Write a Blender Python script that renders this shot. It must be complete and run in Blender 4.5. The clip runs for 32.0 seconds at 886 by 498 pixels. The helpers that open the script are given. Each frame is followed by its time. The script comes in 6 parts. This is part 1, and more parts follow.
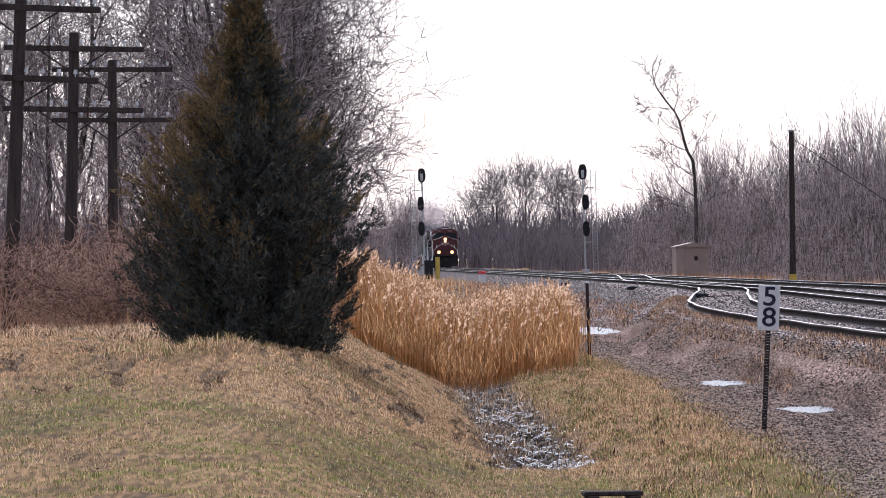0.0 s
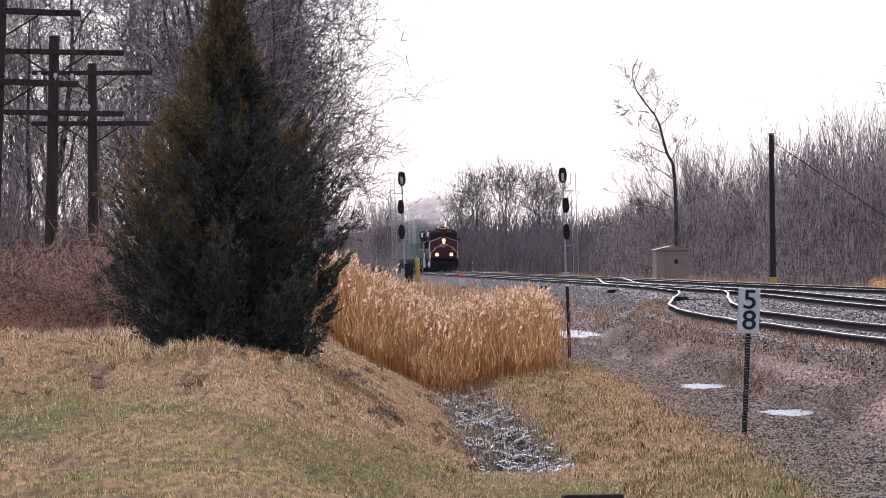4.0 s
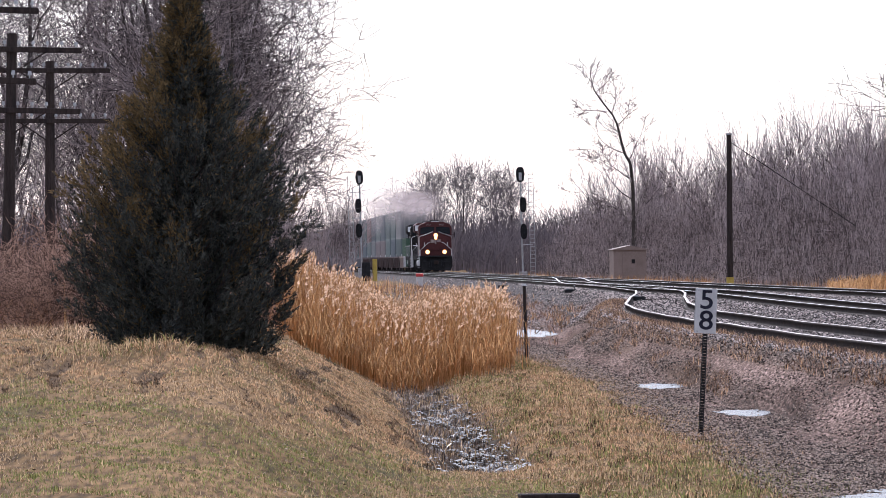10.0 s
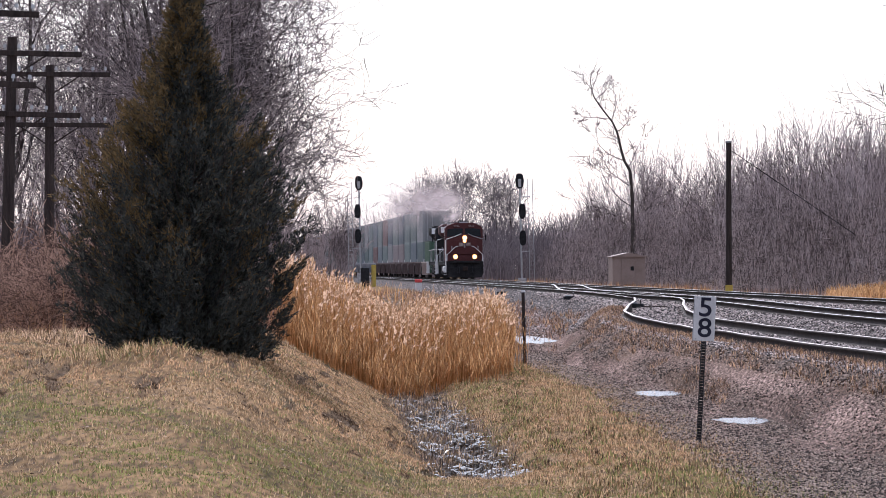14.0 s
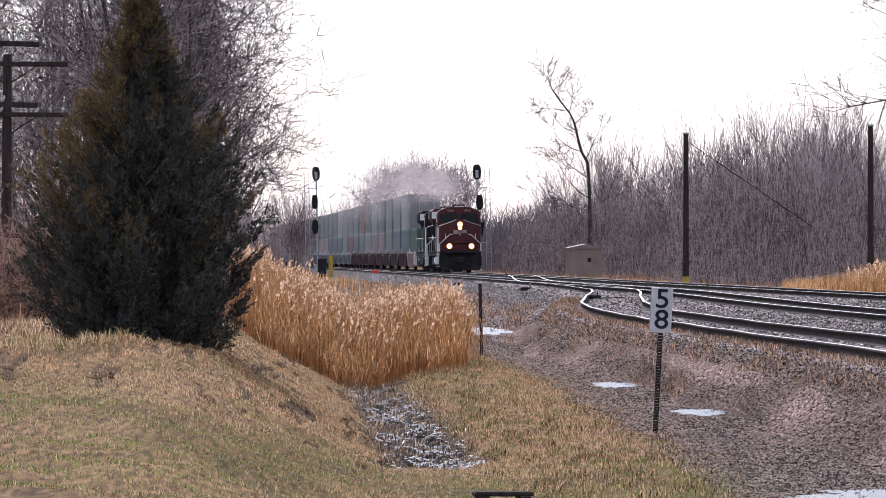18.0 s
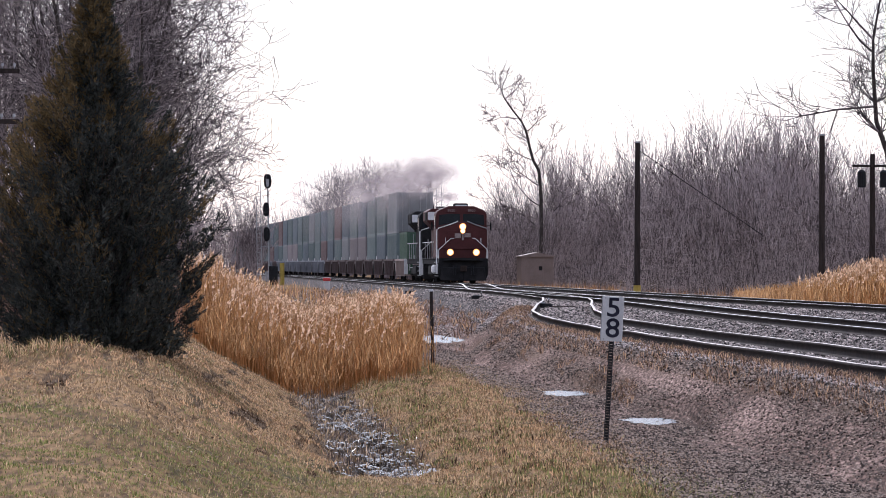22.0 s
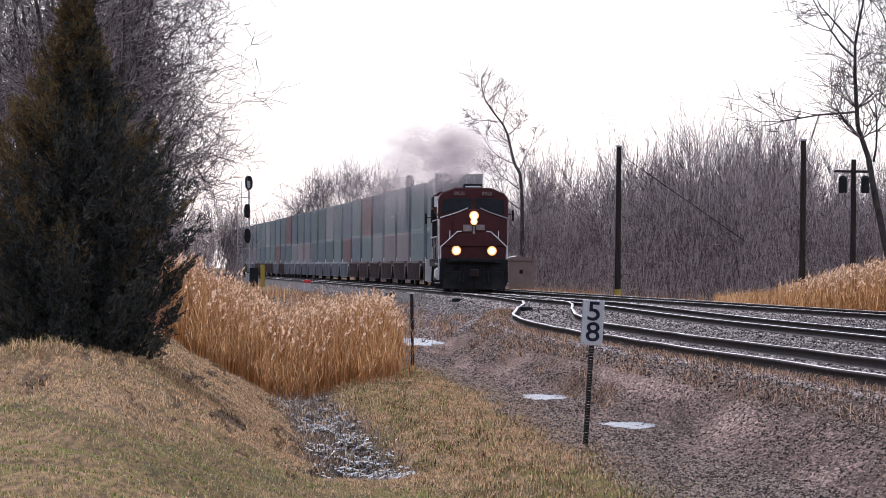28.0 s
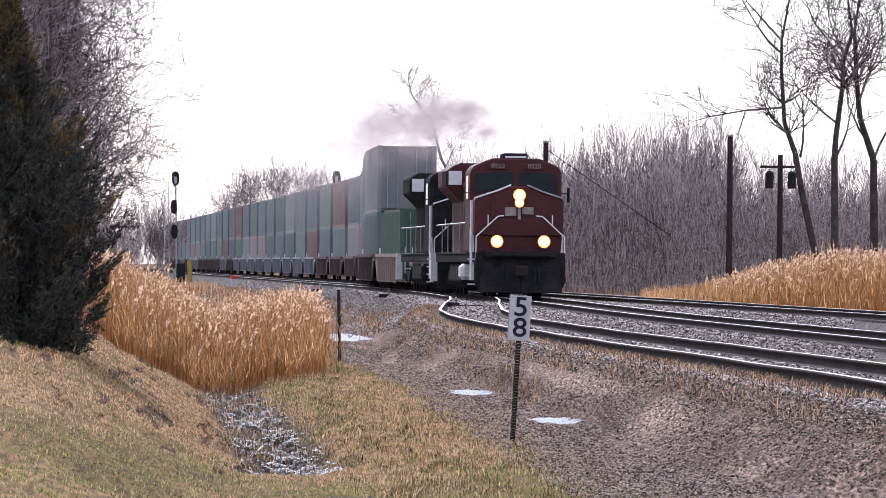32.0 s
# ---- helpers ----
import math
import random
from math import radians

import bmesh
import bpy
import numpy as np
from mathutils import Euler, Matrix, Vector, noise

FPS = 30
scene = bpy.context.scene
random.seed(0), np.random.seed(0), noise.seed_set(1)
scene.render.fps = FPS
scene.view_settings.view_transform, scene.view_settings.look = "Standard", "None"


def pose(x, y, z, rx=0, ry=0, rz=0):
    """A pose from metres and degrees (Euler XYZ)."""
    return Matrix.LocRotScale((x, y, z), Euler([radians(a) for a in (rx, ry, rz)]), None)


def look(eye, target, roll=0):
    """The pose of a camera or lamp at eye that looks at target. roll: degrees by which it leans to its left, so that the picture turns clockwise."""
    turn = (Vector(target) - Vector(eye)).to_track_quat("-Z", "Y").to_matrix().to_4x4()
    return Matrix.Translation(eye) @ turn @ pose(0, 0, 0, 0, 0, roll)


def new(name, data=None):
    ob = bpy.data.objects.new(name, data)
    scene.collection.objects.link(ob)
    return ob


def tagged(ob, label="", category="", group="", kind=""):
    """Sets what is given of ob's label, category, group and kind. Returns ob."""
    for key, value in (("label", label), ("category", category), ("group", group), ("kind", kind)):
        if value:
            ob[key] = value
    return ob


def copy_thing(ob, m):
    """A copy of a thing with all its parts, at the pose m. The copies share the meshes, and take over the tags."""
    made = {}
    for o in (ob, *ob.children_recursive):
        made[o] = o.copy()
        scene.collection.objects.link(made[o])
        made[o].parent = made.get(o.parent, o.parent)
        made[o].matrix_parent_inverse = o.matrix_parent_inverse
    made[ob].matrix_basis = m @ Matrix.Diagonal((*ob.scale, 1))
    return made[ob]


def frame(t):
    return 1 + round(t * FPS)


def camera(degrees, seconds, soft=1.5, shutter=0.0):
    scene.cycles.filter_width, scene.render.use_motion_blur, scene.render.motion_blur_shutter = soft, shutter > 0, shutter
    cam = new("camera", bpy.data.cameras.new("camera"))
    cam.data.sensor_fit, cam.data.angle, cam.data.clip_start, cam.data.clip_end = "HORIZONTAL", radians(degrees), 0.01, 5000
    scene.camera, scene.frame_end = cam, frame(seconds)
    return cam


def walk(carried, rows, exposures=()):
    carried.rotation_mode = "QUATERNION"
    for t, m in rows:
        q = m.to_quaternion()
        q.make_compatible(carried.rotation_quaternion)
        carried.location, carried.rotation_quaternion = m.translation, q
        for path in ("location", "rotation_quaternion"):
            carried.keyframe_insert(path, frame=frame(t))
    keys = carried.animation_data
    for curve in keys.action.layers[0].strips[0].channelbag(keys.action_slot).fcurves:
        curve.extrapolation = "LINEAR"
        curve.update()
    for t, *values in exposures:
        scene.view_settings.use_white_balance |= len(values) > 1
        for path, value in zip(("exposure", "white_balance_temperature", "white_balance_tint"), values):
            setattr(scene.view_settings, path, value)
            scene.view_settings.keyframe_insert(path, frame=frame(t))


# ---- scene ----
# The camera stands on the lawn at the world's origin and pans after the train.
EYE_Z = 1.9
cam = camera(7.80, 32.0, soft=0.6)
WALK = [
    (0, 90.0858, 0.7017, 0.9753), (0.5, 90.1244, 0.6794, 0.9474), (1, 90.1440, 0.9596, 0.8840), (1.5, 90.1123, 0.7782, 0.8210),
    (2, 90.0726, 1.0636, 0.7776), (2.5, 90.0519, 0.7831, 0.7741), (4.5, 90.1233, 0.7223, 0.8009), (5, 90.1034, 0.9520, 0.7284),
    (5.5, 90.0737, 0.9313, 0.6558), (6, 90.0370, 0.8022, 0.6099), (6.5, 90.0429, 0.8118, 0.5898), (7, 90.0446, 1.0077, 0.5524),
    (7.5, 90.0877, 0.9164, 0.5253), (8, 90.1401, 0.9320, 0.4871), (8.5, 90.1478, 0.7749, 0.5040), (9, 90.1462, 0.6184, 0.4897),
    (9.5, 90.0993, 0.5492, 0.4686), (10, 90.0995, 0.5070, 0.4231), (10.5, 90.0860, 0.4605, 0.3839), (11, 90.0823, 0.2666, 0.3725),
    (11.5, 90.0823, 0.2542, 0.3962), (12, 90.1072, 0.2193, 0.3998), (12.5, 90.1303, 0.1620, 0.4383), (13, 90.1463, 0.0753, 0.4618),
    (13.5, 90.1717, 0.1330, 0.4510), (14, 90.1529, 0.1788, 0.4138), (14.5, 90.1496, 0.1018, 0.3837), (16.5, 90.0633, -0.0346, 0.0557),
    (17, 90.0571, -0.0819, 0.0464), (17.5, 90.0495, -0.0954, 0.0382), (18, 90.0719, 0.0131, 0.0353), (18.5, 90.0820, 0.0563, 0.0118),
    (19, 90.1395, 0.0000, -0.0000), (19.5, 90.1986, -0.0895, -0.0185), (20, 90.2433, -0.0963, -0.0610), (20.5, 90.2187, -0.1231, -0.1219),
    (21, 90.1728, -0.2588, -0.1972), (21.5, 90.1453, -0.1894, -0.2990), (22, 90.1434, -0.1812, -0.3939), (22.5, 90.1562, -0.2038, -0.4794),
    (23, 90.1562, -0.3699, -0.5459), (23.5, 90.1771, -0.5832, -0.6105), (24, 90.1802, -0.4893, -0.6790), (24.5, 90.1526, -0.2776, -0.7003),
    (25, 90.1609, -0.4150, -0.6882), (25.5, 90.2125, -0.2034, -0.6316), (27.5, 90.1900, -0.4772, -0.4891), (28, 90.1694, -0.5545, -0.5647),
    (28.5, 90.1325, -0.6133, -0.6632), (29, 90.0696, -0.4024, -0.7973), (29.5, 90.0161, -0.3530, -0.9098), (30, 89.9616, -0.3913, -0.9930),
    (30.5, 89.9568, -0.4315, -1.0250), (31, 90.0167, -0.5626, -1.0811), (31.5, 90.0779, -0.5499, -1.1443), (32, 90.1363, -0.5192, -1.2088),

]
walk(cam, [(t, pose(0, 0, EYE_Z, a, b, c)) for t, a, b, c in WALK],
     [(0, 0.33, 5750, 18), (18, 0.33, 5750, 18), (21, 0.2, 5720, 18), (22.5, 0.13, 5700, 18), (27, 0.13, 5700, 18), (29, 0.2, 5720, 18), (30, 0.48, 5720, 18), (31, 0.5, 5720, 18), (32, 0.58, 5720, 18)])

# ---- light ----
SUN_AZ, SUN_EL = -13.0, 35.0          # degrees right of +Y, and above the horizon
world = bpy.data.worlds.new("sky")
scene.world = world
world.use_nodes = True
_n = world.node_tree.nodes
_sky = _n.new("ShaderNodeTexSky")
_sky.sky_type = "NISHITA"
_sky.sun_disc = False
_sky.sun_elevation = radians(SUN_EL)
_sky.sun_rotation = radians(SUN_AZ)
_sky.dust_density = 1.0
_sky.air_density = 1.0
# thin white haze over the clear sky
_haze = _n.new("ShaderNodeMixRGB")
_haze.inputs[0].default_value = 0.62
_haze.inputs[2].default_value = (9.0, 9.1, 9.6, 1)
world.node_tree.links.new(_sky.outputs[0], _haze.inputs[1])
_n["Background"].inputs["Strength"].default_value = 0.12
world.node_tree.links.new(_haze.outputs[0], _n["Background"].inputs["Color"])
sun = new("sun", bpy.data.lights.new("sun", "SUN"))
sun.data.energy = 3.0
sun.data.angle = radians(0.6)
sun.data.color = (1.0, 0.95, 0.88)
_a, _e = radians(SUN_AZ), radians(SUN_EL)
sun.matrix_world = look((math.sin(_a) * math.cos(_e) * 50, math.cos(_a) * math.cos(_e) * 50, math.sin(_e) * 50), (0, 0, 0))


# ---- materials ----
def ramp_mat(name, dark, light, scale=6.0, rough=0.8, metal=0.0, bump=0.2, fine=8.0, island=0.0, obj=0.0, spec=0.05, stretch=(1, 1, 1), detail=6.0, trans=0.0):
    """Two tones mixed by coarse and fine noise, with relief; island and obj vary it from piece to piece."""
    m = bpy.data.materials.new(name)
    m.use_nodes = True
    nt = m.node_tree
    b = nt.nodes["Principled BSDF"]
    b.inputs["Roughness"].default_value = rough
    b.inputs["Metallic"].default_value = metal
    b.inputs["Specular IOR Level"].default_value = spec
    tc = nt.nodes.new("ShaderNodeTexCoord")
    mp = nt.nodes.new("ShaderNodeMapping")
    mp.inputs["Scale"].default_value = stretch
    nt.links.new(tc.outputs["Object"], mp.inputs[0])
    n1 = nt.nodes.new("ShaderNodeTexNoise")
    n1.inputs["Scale"].default_value = scale
    n1.inputs["Detail"].default_value = detail
    n2 = nt.nodes.new("ShaderNodeTexNoise")
    n2.inputs["Scale"].default_value = scale * fine
    n2.inputs["Detail"].default_value = 3.0
    for n in (n1, n2):
        nt.links.new(mp.outputs[0], n.inputs["Vector"])
    add = nt.nodes.new("ShaderNodeMath")
    add.operation = "MULTIPLY_ADD"
    add.inputs[1].default_value = 0.45
    nt.links.new(n2.outputs["Fac"], add.inputs[0])
    half = nt.nodes.new("ShaderNodeMath")
    half.operation = "MULTIPLY_ADD"
    half.inputs[1].default_value = 0.9
    half.inputs[2].default_value = -0.18
    nt.links.new(n1.outputs["Fac"], half.inputs[0])
    nt.links.new(half.outputs[0], add.inputs[2])
    last = add.outputs[0]
    for amount, node, sock in ((island, "ShaderNodeNewGeometry", "Random Per Island"), (obj, "ShaderNodeObjectInfo", "Random")):
        if amount:
            g = nt.nodes.new(node)
            k = nt.nodes.new("ShaderNodeMath")
            k.operation = "MULTIPLY_ADD"
            k.inputs[1].default_value = amount
            nt.links.new(g.outputs[sock], k.inputs[0])
            s = nt.nodes.new("ShaderNodeMath")
            s.operation = "SUBTRACT"
            s.inputs[1].default_value = amount / 2
            nt.links.new(last, s.inputs[0])
            nt.links.new(s.outputs[0], k.inputs[2])
            last = k.outputs[0]
    r = nt.nodes.new("ShaderNodeValToRGB")
    r.color_ramp.elements[0].position = 0.25
    r.color_ramp.elements[1].position = 0.75
    r.color_ramp.elements[0].color = (*dark, 1)
    r.color_ramp.elements[1].color = (*light, 1)
    nt.links.new(last, r.inputs[0])
    nt.links.new(r.outputs[0], b.inputs["Base Color"])
    if bump:
        bm = nt.nodes.new("ShaderNodeBump")
        bm.inputs["Strength"].default_value = bump
        bm.inputs["Distance"].default_value = 0.02
        nt.links.new(n2.outputs["Fac"], bm.inputs["Height"])
        nt.links.new(bm.outputs[0], b.inputs["Normal"])
    if trans:
        out = nt.nodes["Material Output"]
        t = nt.nodes.new("ShaderNodeBsdfTranslucent")
        nt.links.new(r.outputs[0], t.inputs["Color"])
        mx = nt.nodes.new("ShaderNodeMixShader")
        mx.inputs[0].default_value = trans
        nt.links.new(b.outputs[0], mx.inputs[1])
        nt.links.new(t.outputs[0], mx.inputs[2])
        nt.links.new(mx.outputs[0], out.inputs["Surface"])
    return m


def lamp_mat(name, colour, strength):
    m = bpy.data.materials.new(name)
    m.use_nodes = True
    b = m.node_tree.nodes["Principled BSDF"]
    b.inputs["Base Color"].default_value = (*colour, 1)
    b.inputs["Emission Color"].default_value = (*colour, 1)
    b.inputs["Emission Strength"].default_value = strength
    return m


M_BARK = ramp_mat("bark", (0.032, 0.027, 0.025), (0.10, 0.083, 0.075), 3, 0.9, bump=0.5, obj=0.2)
M_TWIG = ramp_mat("twig", (0.045, 0.037, 0.036), (0.27, 0.22, 0.215), 0.5, 0.75, bump=0, obj=0.35, island=0.8)
M_TWIG_RED = ramp_mat("thicket_twig", (0.072, 0.057, 0.056), (0.42, 0.345, 0.335), 0.3, 0.75, bump=0, obj=0.5, island=0.8)
M_TANGLE = ramp_mat("tangle_twig", (0.07, 0.056, 0.053), (0.46, 0.38, 0.36), 0.25, 0.75, bump=0, island=1.0)
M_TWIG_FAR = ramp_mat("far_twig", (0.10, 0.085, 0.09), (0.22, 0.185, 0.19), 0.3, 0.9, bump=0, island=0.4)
M_CEDAR = ramp_mat("cedar_needle", (0.029, 0.033, 0.034), (0.096, 0.097, 0.080), 1.2, 0.75, bump=0, island=0.6, trans=0.08, spec=0.05)
# Rusty outer needles, with the sunlit tone put into their colour.
M_CEDAR_SUNLIT_RUST = ramp_mat("cedar_sunlit_rust", (0.075, 0.055, 0.028), (0.22, 0.15, 0.07), 1.2, 0.75, bump=0, island=0.5, trans=0.25)
M_REED = ramp_mat("reed", (0.30, 0.155, 0.060), (0.68, 0.40, 0.185), 1.0, 0.6, bump=0, island=0.7, trans=0.6)
M_PLUME = ramp_mat("reed_plume", (0.36, 0.22, 0.12), (0.88, 0.63, 0.43), 1.0, 0.8, bump=0, island=1.2, trans=0.55)
M_GRASS_BROWN = ramp_mat("russet_grass", (0.20, 0.108, 0.053), (0.70, 0.44, 0.25), 0.5, 0.6, bump=0, island=1.0, trans=0.55)
# Dead thatch; its dark blades also paint the shade in the furrow hollows.
M_THATCH_SHADE = ramp_mat("dead_thatch_shade", (0.035, 0.022, 0.014), (0.15, 0.095, 0.058), 0.5, 0.8, bump=0, island=1.0, trans=0.15)
M_BRAMBLE = ramp_mat("bramble", (0.085, 0.050, 0.038), (0.50, 0.32, 0.235), 0.6, 0.8, bump=0, island=1.0, obj=0.5)
M_WET = ramp_mat("wet_sedge", (0.045, 0.030, 0.024), (0.30, 0.21, 0.16), 1.0, 0.35, bump=0, island=1.0, spec=0.3)
M_GRASS = ramp_mat("dry_grass", (0.15, 0.094, 0.045), (0.60, 0.425, 0.25), 0.5, 0.6, bump=0, island=1.0, trans=0.55)
M_LEAF = ramp_mat("fallen_leaf", (0.06, 0.036, 0.02), (0.42, 0.30, 0.20), 0.7, 0.6, bump=0, island=1.0, trans=0.3, spec=0.15)
M_GRASS_GREEN = ramp_mat("green_grass", (0.095, 0.102, 0.034), (0.275, 0.272, 0.095), 0.5, 0.6, bump=0, island=1.0, trans=0.55)
M_BRUSH = ramp_mat("dry_brush", (0.18, 0.09, 0.058), (0.50, 0.29, 0.19), 0.6, 0.8, bump=0, island=0.8, trans=0.25)
M_POLE = ramp_mat("pole_wood", (0.018, 0.014, 0.014), (0.055, 0.043, 0.038), 3, 0.85, bump=0.4, stretch=(3, 3, 0.3))
M_RAIL = ramp_mat("rail_side", (0.016, 0.012, 0.011), (0.052, 0.037, 0.03), 3, 0.75, bump=0.3)
M_RAILTOP = ramp_mat("rail_head", (0.42, 0.41, 0.40), (0.6, 0.59, 0.58), 3, 0.3, 1.0, bump=0.02)
# Rusty head; pale dashes along it paint a broken highlight.
M_RUST_GLINT_TOP = ramp_mat("siding_rail_head", (0.16, 0.13, 0.11), (0.55, 0.50, 0.46), 1.6, 0.42, 0.4, bump=0.05, stretch=(4, 0.6, 1))
M_TIE = ramp_mat("tie_wood", (0.035, 0.028, 0.025), (0.10, 0.08, 0.07), 2, 0.9, bump=0.5, obj=0.4, stretch=(1, 4, 1))
M_STONE = ramp_mat("ballast_stone", (0.026, 0.020, 0.018), (0.50, 0.41, 0.37), 2, 0.6, bump=0, island=1.3, spec=0.12)
M_LANE_STONE = ramp_mat("lane_gravel", (0.030, 0.021, 0.017), (0.36, 0.27, 0.215), 2, 0.7, bump=0, island=1.1, spec=0.08)
M_STEEL = ramp_mat("galvanised_steel", (0.22, 0.22, 0.22), (0.42, 0.42, 0.42), 4, 0.5, 0.6, bump=0.1)
M_BLACKSTEEL = ramp_mat("black_paint", (0.012, 0.012, 0.013), (0.03, 0.03, 0.032), 4, 0.5, 0, bump=0.1)
M_WHITE = ramp_mat("sign_white", (0.40, 0.39, 0.385), (0.57, 0.56, 0.555), 5, 0.5, bump=0.05)
M_DIGIT = ramp_mat("digit_black", (0.012, 0.012, 0.02), (0.03, 0.03, 0.045), 6, 0.5, bump=0)
M_HUT = ramp_mat("hut_paint", (0.19, 0.145, 0.125), (0.27, 0.21, 0.185), 1.5, 0.6, bump=0.1)
M_RED = ramp_mat("loco_red", (0.050, 0.018, 0.018), (0.080, 0.026, 0.025), 1.5, 0.6, bump=0.03, spec=0.1)
M_LBLACK = ramp_mat("loco_black", (0.012, 0.012, 0.013), (0.034, 0.032, 0.032), 2, 0.85, bump=0.1, spec=0.02)
M_LWHITE = ramp_mat("loco_white", (0.55, 0.54, 0.52), (0.78, 0.77, 0.75), 3, 0.45, bump=0.05)
M_EMBLEM = ramp_mat("worn_emblem", (0.16, 0.11, 0.10), (0.36, 0.31, 0.29), 5, 0.6, bump=0.05)
M_GLASS = ramp_mat("dark_glass", (0.008, 0.010, 0.012), (0.018, 0.022, 0.026), 2, 0.15, bump=0, spec=0.12)
M_YELLOW = ramp_mat("yellow_sleeve", (0.33, 0.24, 0.05), (0.45, 0.34, 0.09), 3, 0.7, bump=0.1)
# Amber glow for the painted halo round the lit lenses.
M_HALO = lamp_mat("lamp_halo_glow", (1.0, 0.42, 0.12), 0.9)
M_LAMP = lamp_mat("headlight_glow", (1.0, 0.56, 0.27), 3.4)


# ---- mesh helpers ----
def smooth(a, b, x):
    t = np.clip((x - a) / (b - a), 0, 1)
    return t * t * (3 - 2 * t)


def mesh_np(name, verts, faces, mats=(), index=None):
    """A mesh from arrays of points and of faces with one count of corners."""
    verts, faces = np.asarray(verts, dtype=np.float32), np.asarray(faces, dtype=np.int32)
    me = bpy.data.meshes.new(name)
    k = faces.shape[1]
    me.vertices.add(len(verts))
    me.vertices.foreach_set("co", verts.ravel())
    me.loops.add(faces.size)
    me.loops.foreach_set("vertex_index", faces.ravel())
    me.polygons.add(len(faces))
    me.polygons.foreach_set("loop_start", np.arange(0, faces.size, k, dtype=np.int32))
    me.polygons.foreach_set("loop_total", np.full(len(faces), k, dtype=np.int32))
    if index is not None:
        me.polygons.foreach_set("material_index", np.asarray(index, dtype=np.int32))
    for m in mats:
        me.materials.append(m)
    me.update(calc_edges=True)
    return me


def box(bm, x0, x1, y0, y1, z0, z1, m=None):
    """A box in a bmesh; m turns it about the origin."""
    v = [bm.verts.new(Vector(p) if m is None else m @ Vector(p)) for p in
         ((x0, y0, z0), (x1, y0, z0), (x1, y1, z0), (x0, y1, z0), (x0, y0, z1), (x1, y0, z1), (x1, y1, z1), (x0, y1, z1))]
    for q in ((3, 2, 1, 0), (4, 5, 6, 7), (0, 1, 5, 4), (1, 2, 6, 5), (2, 3, 7, 6), (3, 0, 4, 7)):
        bm.faces.new([v[i] for i in q])
    return v


def prism(bm, outline, y0, y1, axis="y"):
    """A closed outline drawn out along an axis."""
    def at(p, s):
        return (p[0], s, p[1]) if axis == "y" else (s, p[0], p[1]) if axis == "x" else (p[0], p[1], s)
    a = [bm.verts.new(at(p, y0)) for p in outline]
    b = [bm.verts.new(at(p, y1)) for p in outline]
    n = len(outline)
    bm.faces.new(a)
    bm.faces.new(b[::-1])
    for i in range(n):
        bm.faces.new((a[i], b[i], b[(i + 1) % n], a[(i + 1) % n]))


def rod(bm, p, q, r0, r1=None, n=8):
    """A tapered bar from p to q."""
    r1 = r0 if r1 is None else r1
    p, q = Vector(p), Vector(q)
    m = (q - p).to_track_quat("Z", "Y").to_matrix()
    a, b = [], []
    for i in range(n):
        d = Vector((math.cos(2 * math.pi * i / n), math.sin(2 * math.pi * i / n), 0))
        a.append(bm.verts.new(p + m @ (d * r0)))
        b.append(bm.verts.new(q + m @ (d * r1)))
    bm.faces.new(a[::-1])
    bm.faces.new(b)
    for i in range(n):
        bm.faces.new((a[i], a[(i + 1) % n], b[(i + 1) % n], b[i]))


def finish(bm, name, material, bevel=0.0):
    bmesh.ops.recalc_face_normals(bm, faces=bm.faces)
    if bevel:
        bmesh.ops.bevel(bm, geom=bm.edges[:], offset=bevel, segments=1, affect="EDGES", clamp_overlap=True)
    me = bpy.data.meshes.new(name)
    bm.to_mesh(me)
    bm.free()
    for m in (material if isinstance(material, (list, tuple)) else [material]):
        me.materials.append(m)
    return me


def part(name, bm, material, parent, label="", bevel=0.0):
    """Links a bmesh as one mesh object under a thing or a part."""
    ob = new(name, finish(bm, name, material, bevel))
    ob.parent = parent
    if label:
        tagged(ob, label)
    return ob


def boxes(name, parent, material, *sizes, label="", bevel=0.0):
    bm = bmesh.new()
    for s in sizes:
        box(bm, *s)
    return part(name, bm, material, parent, label, bevel)


def rods(name, parent, material, *bars, label="", n=8):
    bm = bmesh.new()
    for b in bars:
        rod(bm, *b, n=n)
    return part(name, bm, material, parent, label)


# ---- plan: the tracks and the lie of the land ----
def x_near(y):
    return 16.3 - 0.042 * y - 5.5e-6 * np.maximum(0, y - 450) ** 2 - 0.0135 * np.maximum(0, 212 - y)


def rail_drop(y):
    """The near line lies a little lower towards the camera."""
    return 0.11 * (1 - smooth(150, 225, y))


def x_far(y):
    return 20.5 - 0.042 * y - 5.5e-6 * np.maximum(0, y - 450) ** 2


SIDING_Y = [-30, 10, 40, 74, 98, 114, 130, 143, 156, 166, 180, 201, 218, 240, 269, 300, 330, 345]
SIDING_X = [9.4, 8.0, 7.0, 5.76, 4.85, 4.25, 3.87, 3.85, 3.98, 4.25, 4.6, 5.25, 5.6, 5.35, 4.72, 3.62, 2.42, 1.81]


def x_siding(y):
    return np.interp(y, SIDING_Y, SIDING_X)


def x_ditch(y):
    return np.interp(y, [0, 40, 57, 66, 80, 104, 124, 200, 400], [1.0, 0.4, -0.02, -0.17, -0.5, -1.2, -1.7, -3.5, -9])


def wave(x, y, s):
    return np.sin(x * 1.7 / s + 1.3 * np.sin(y * 0.9 / s)) * np.cos(y * 1.1 / s + 0.7 * np.sin(x * 1.3 / s))


PUDDLES = ((3.06, 78.6, 0.34, 1.6), (2.47, 95.5, 0.36, 1.9), (1.05, 165.0, 0.52, 8.0), (3.6, 50.8, 0.9, 1.5))


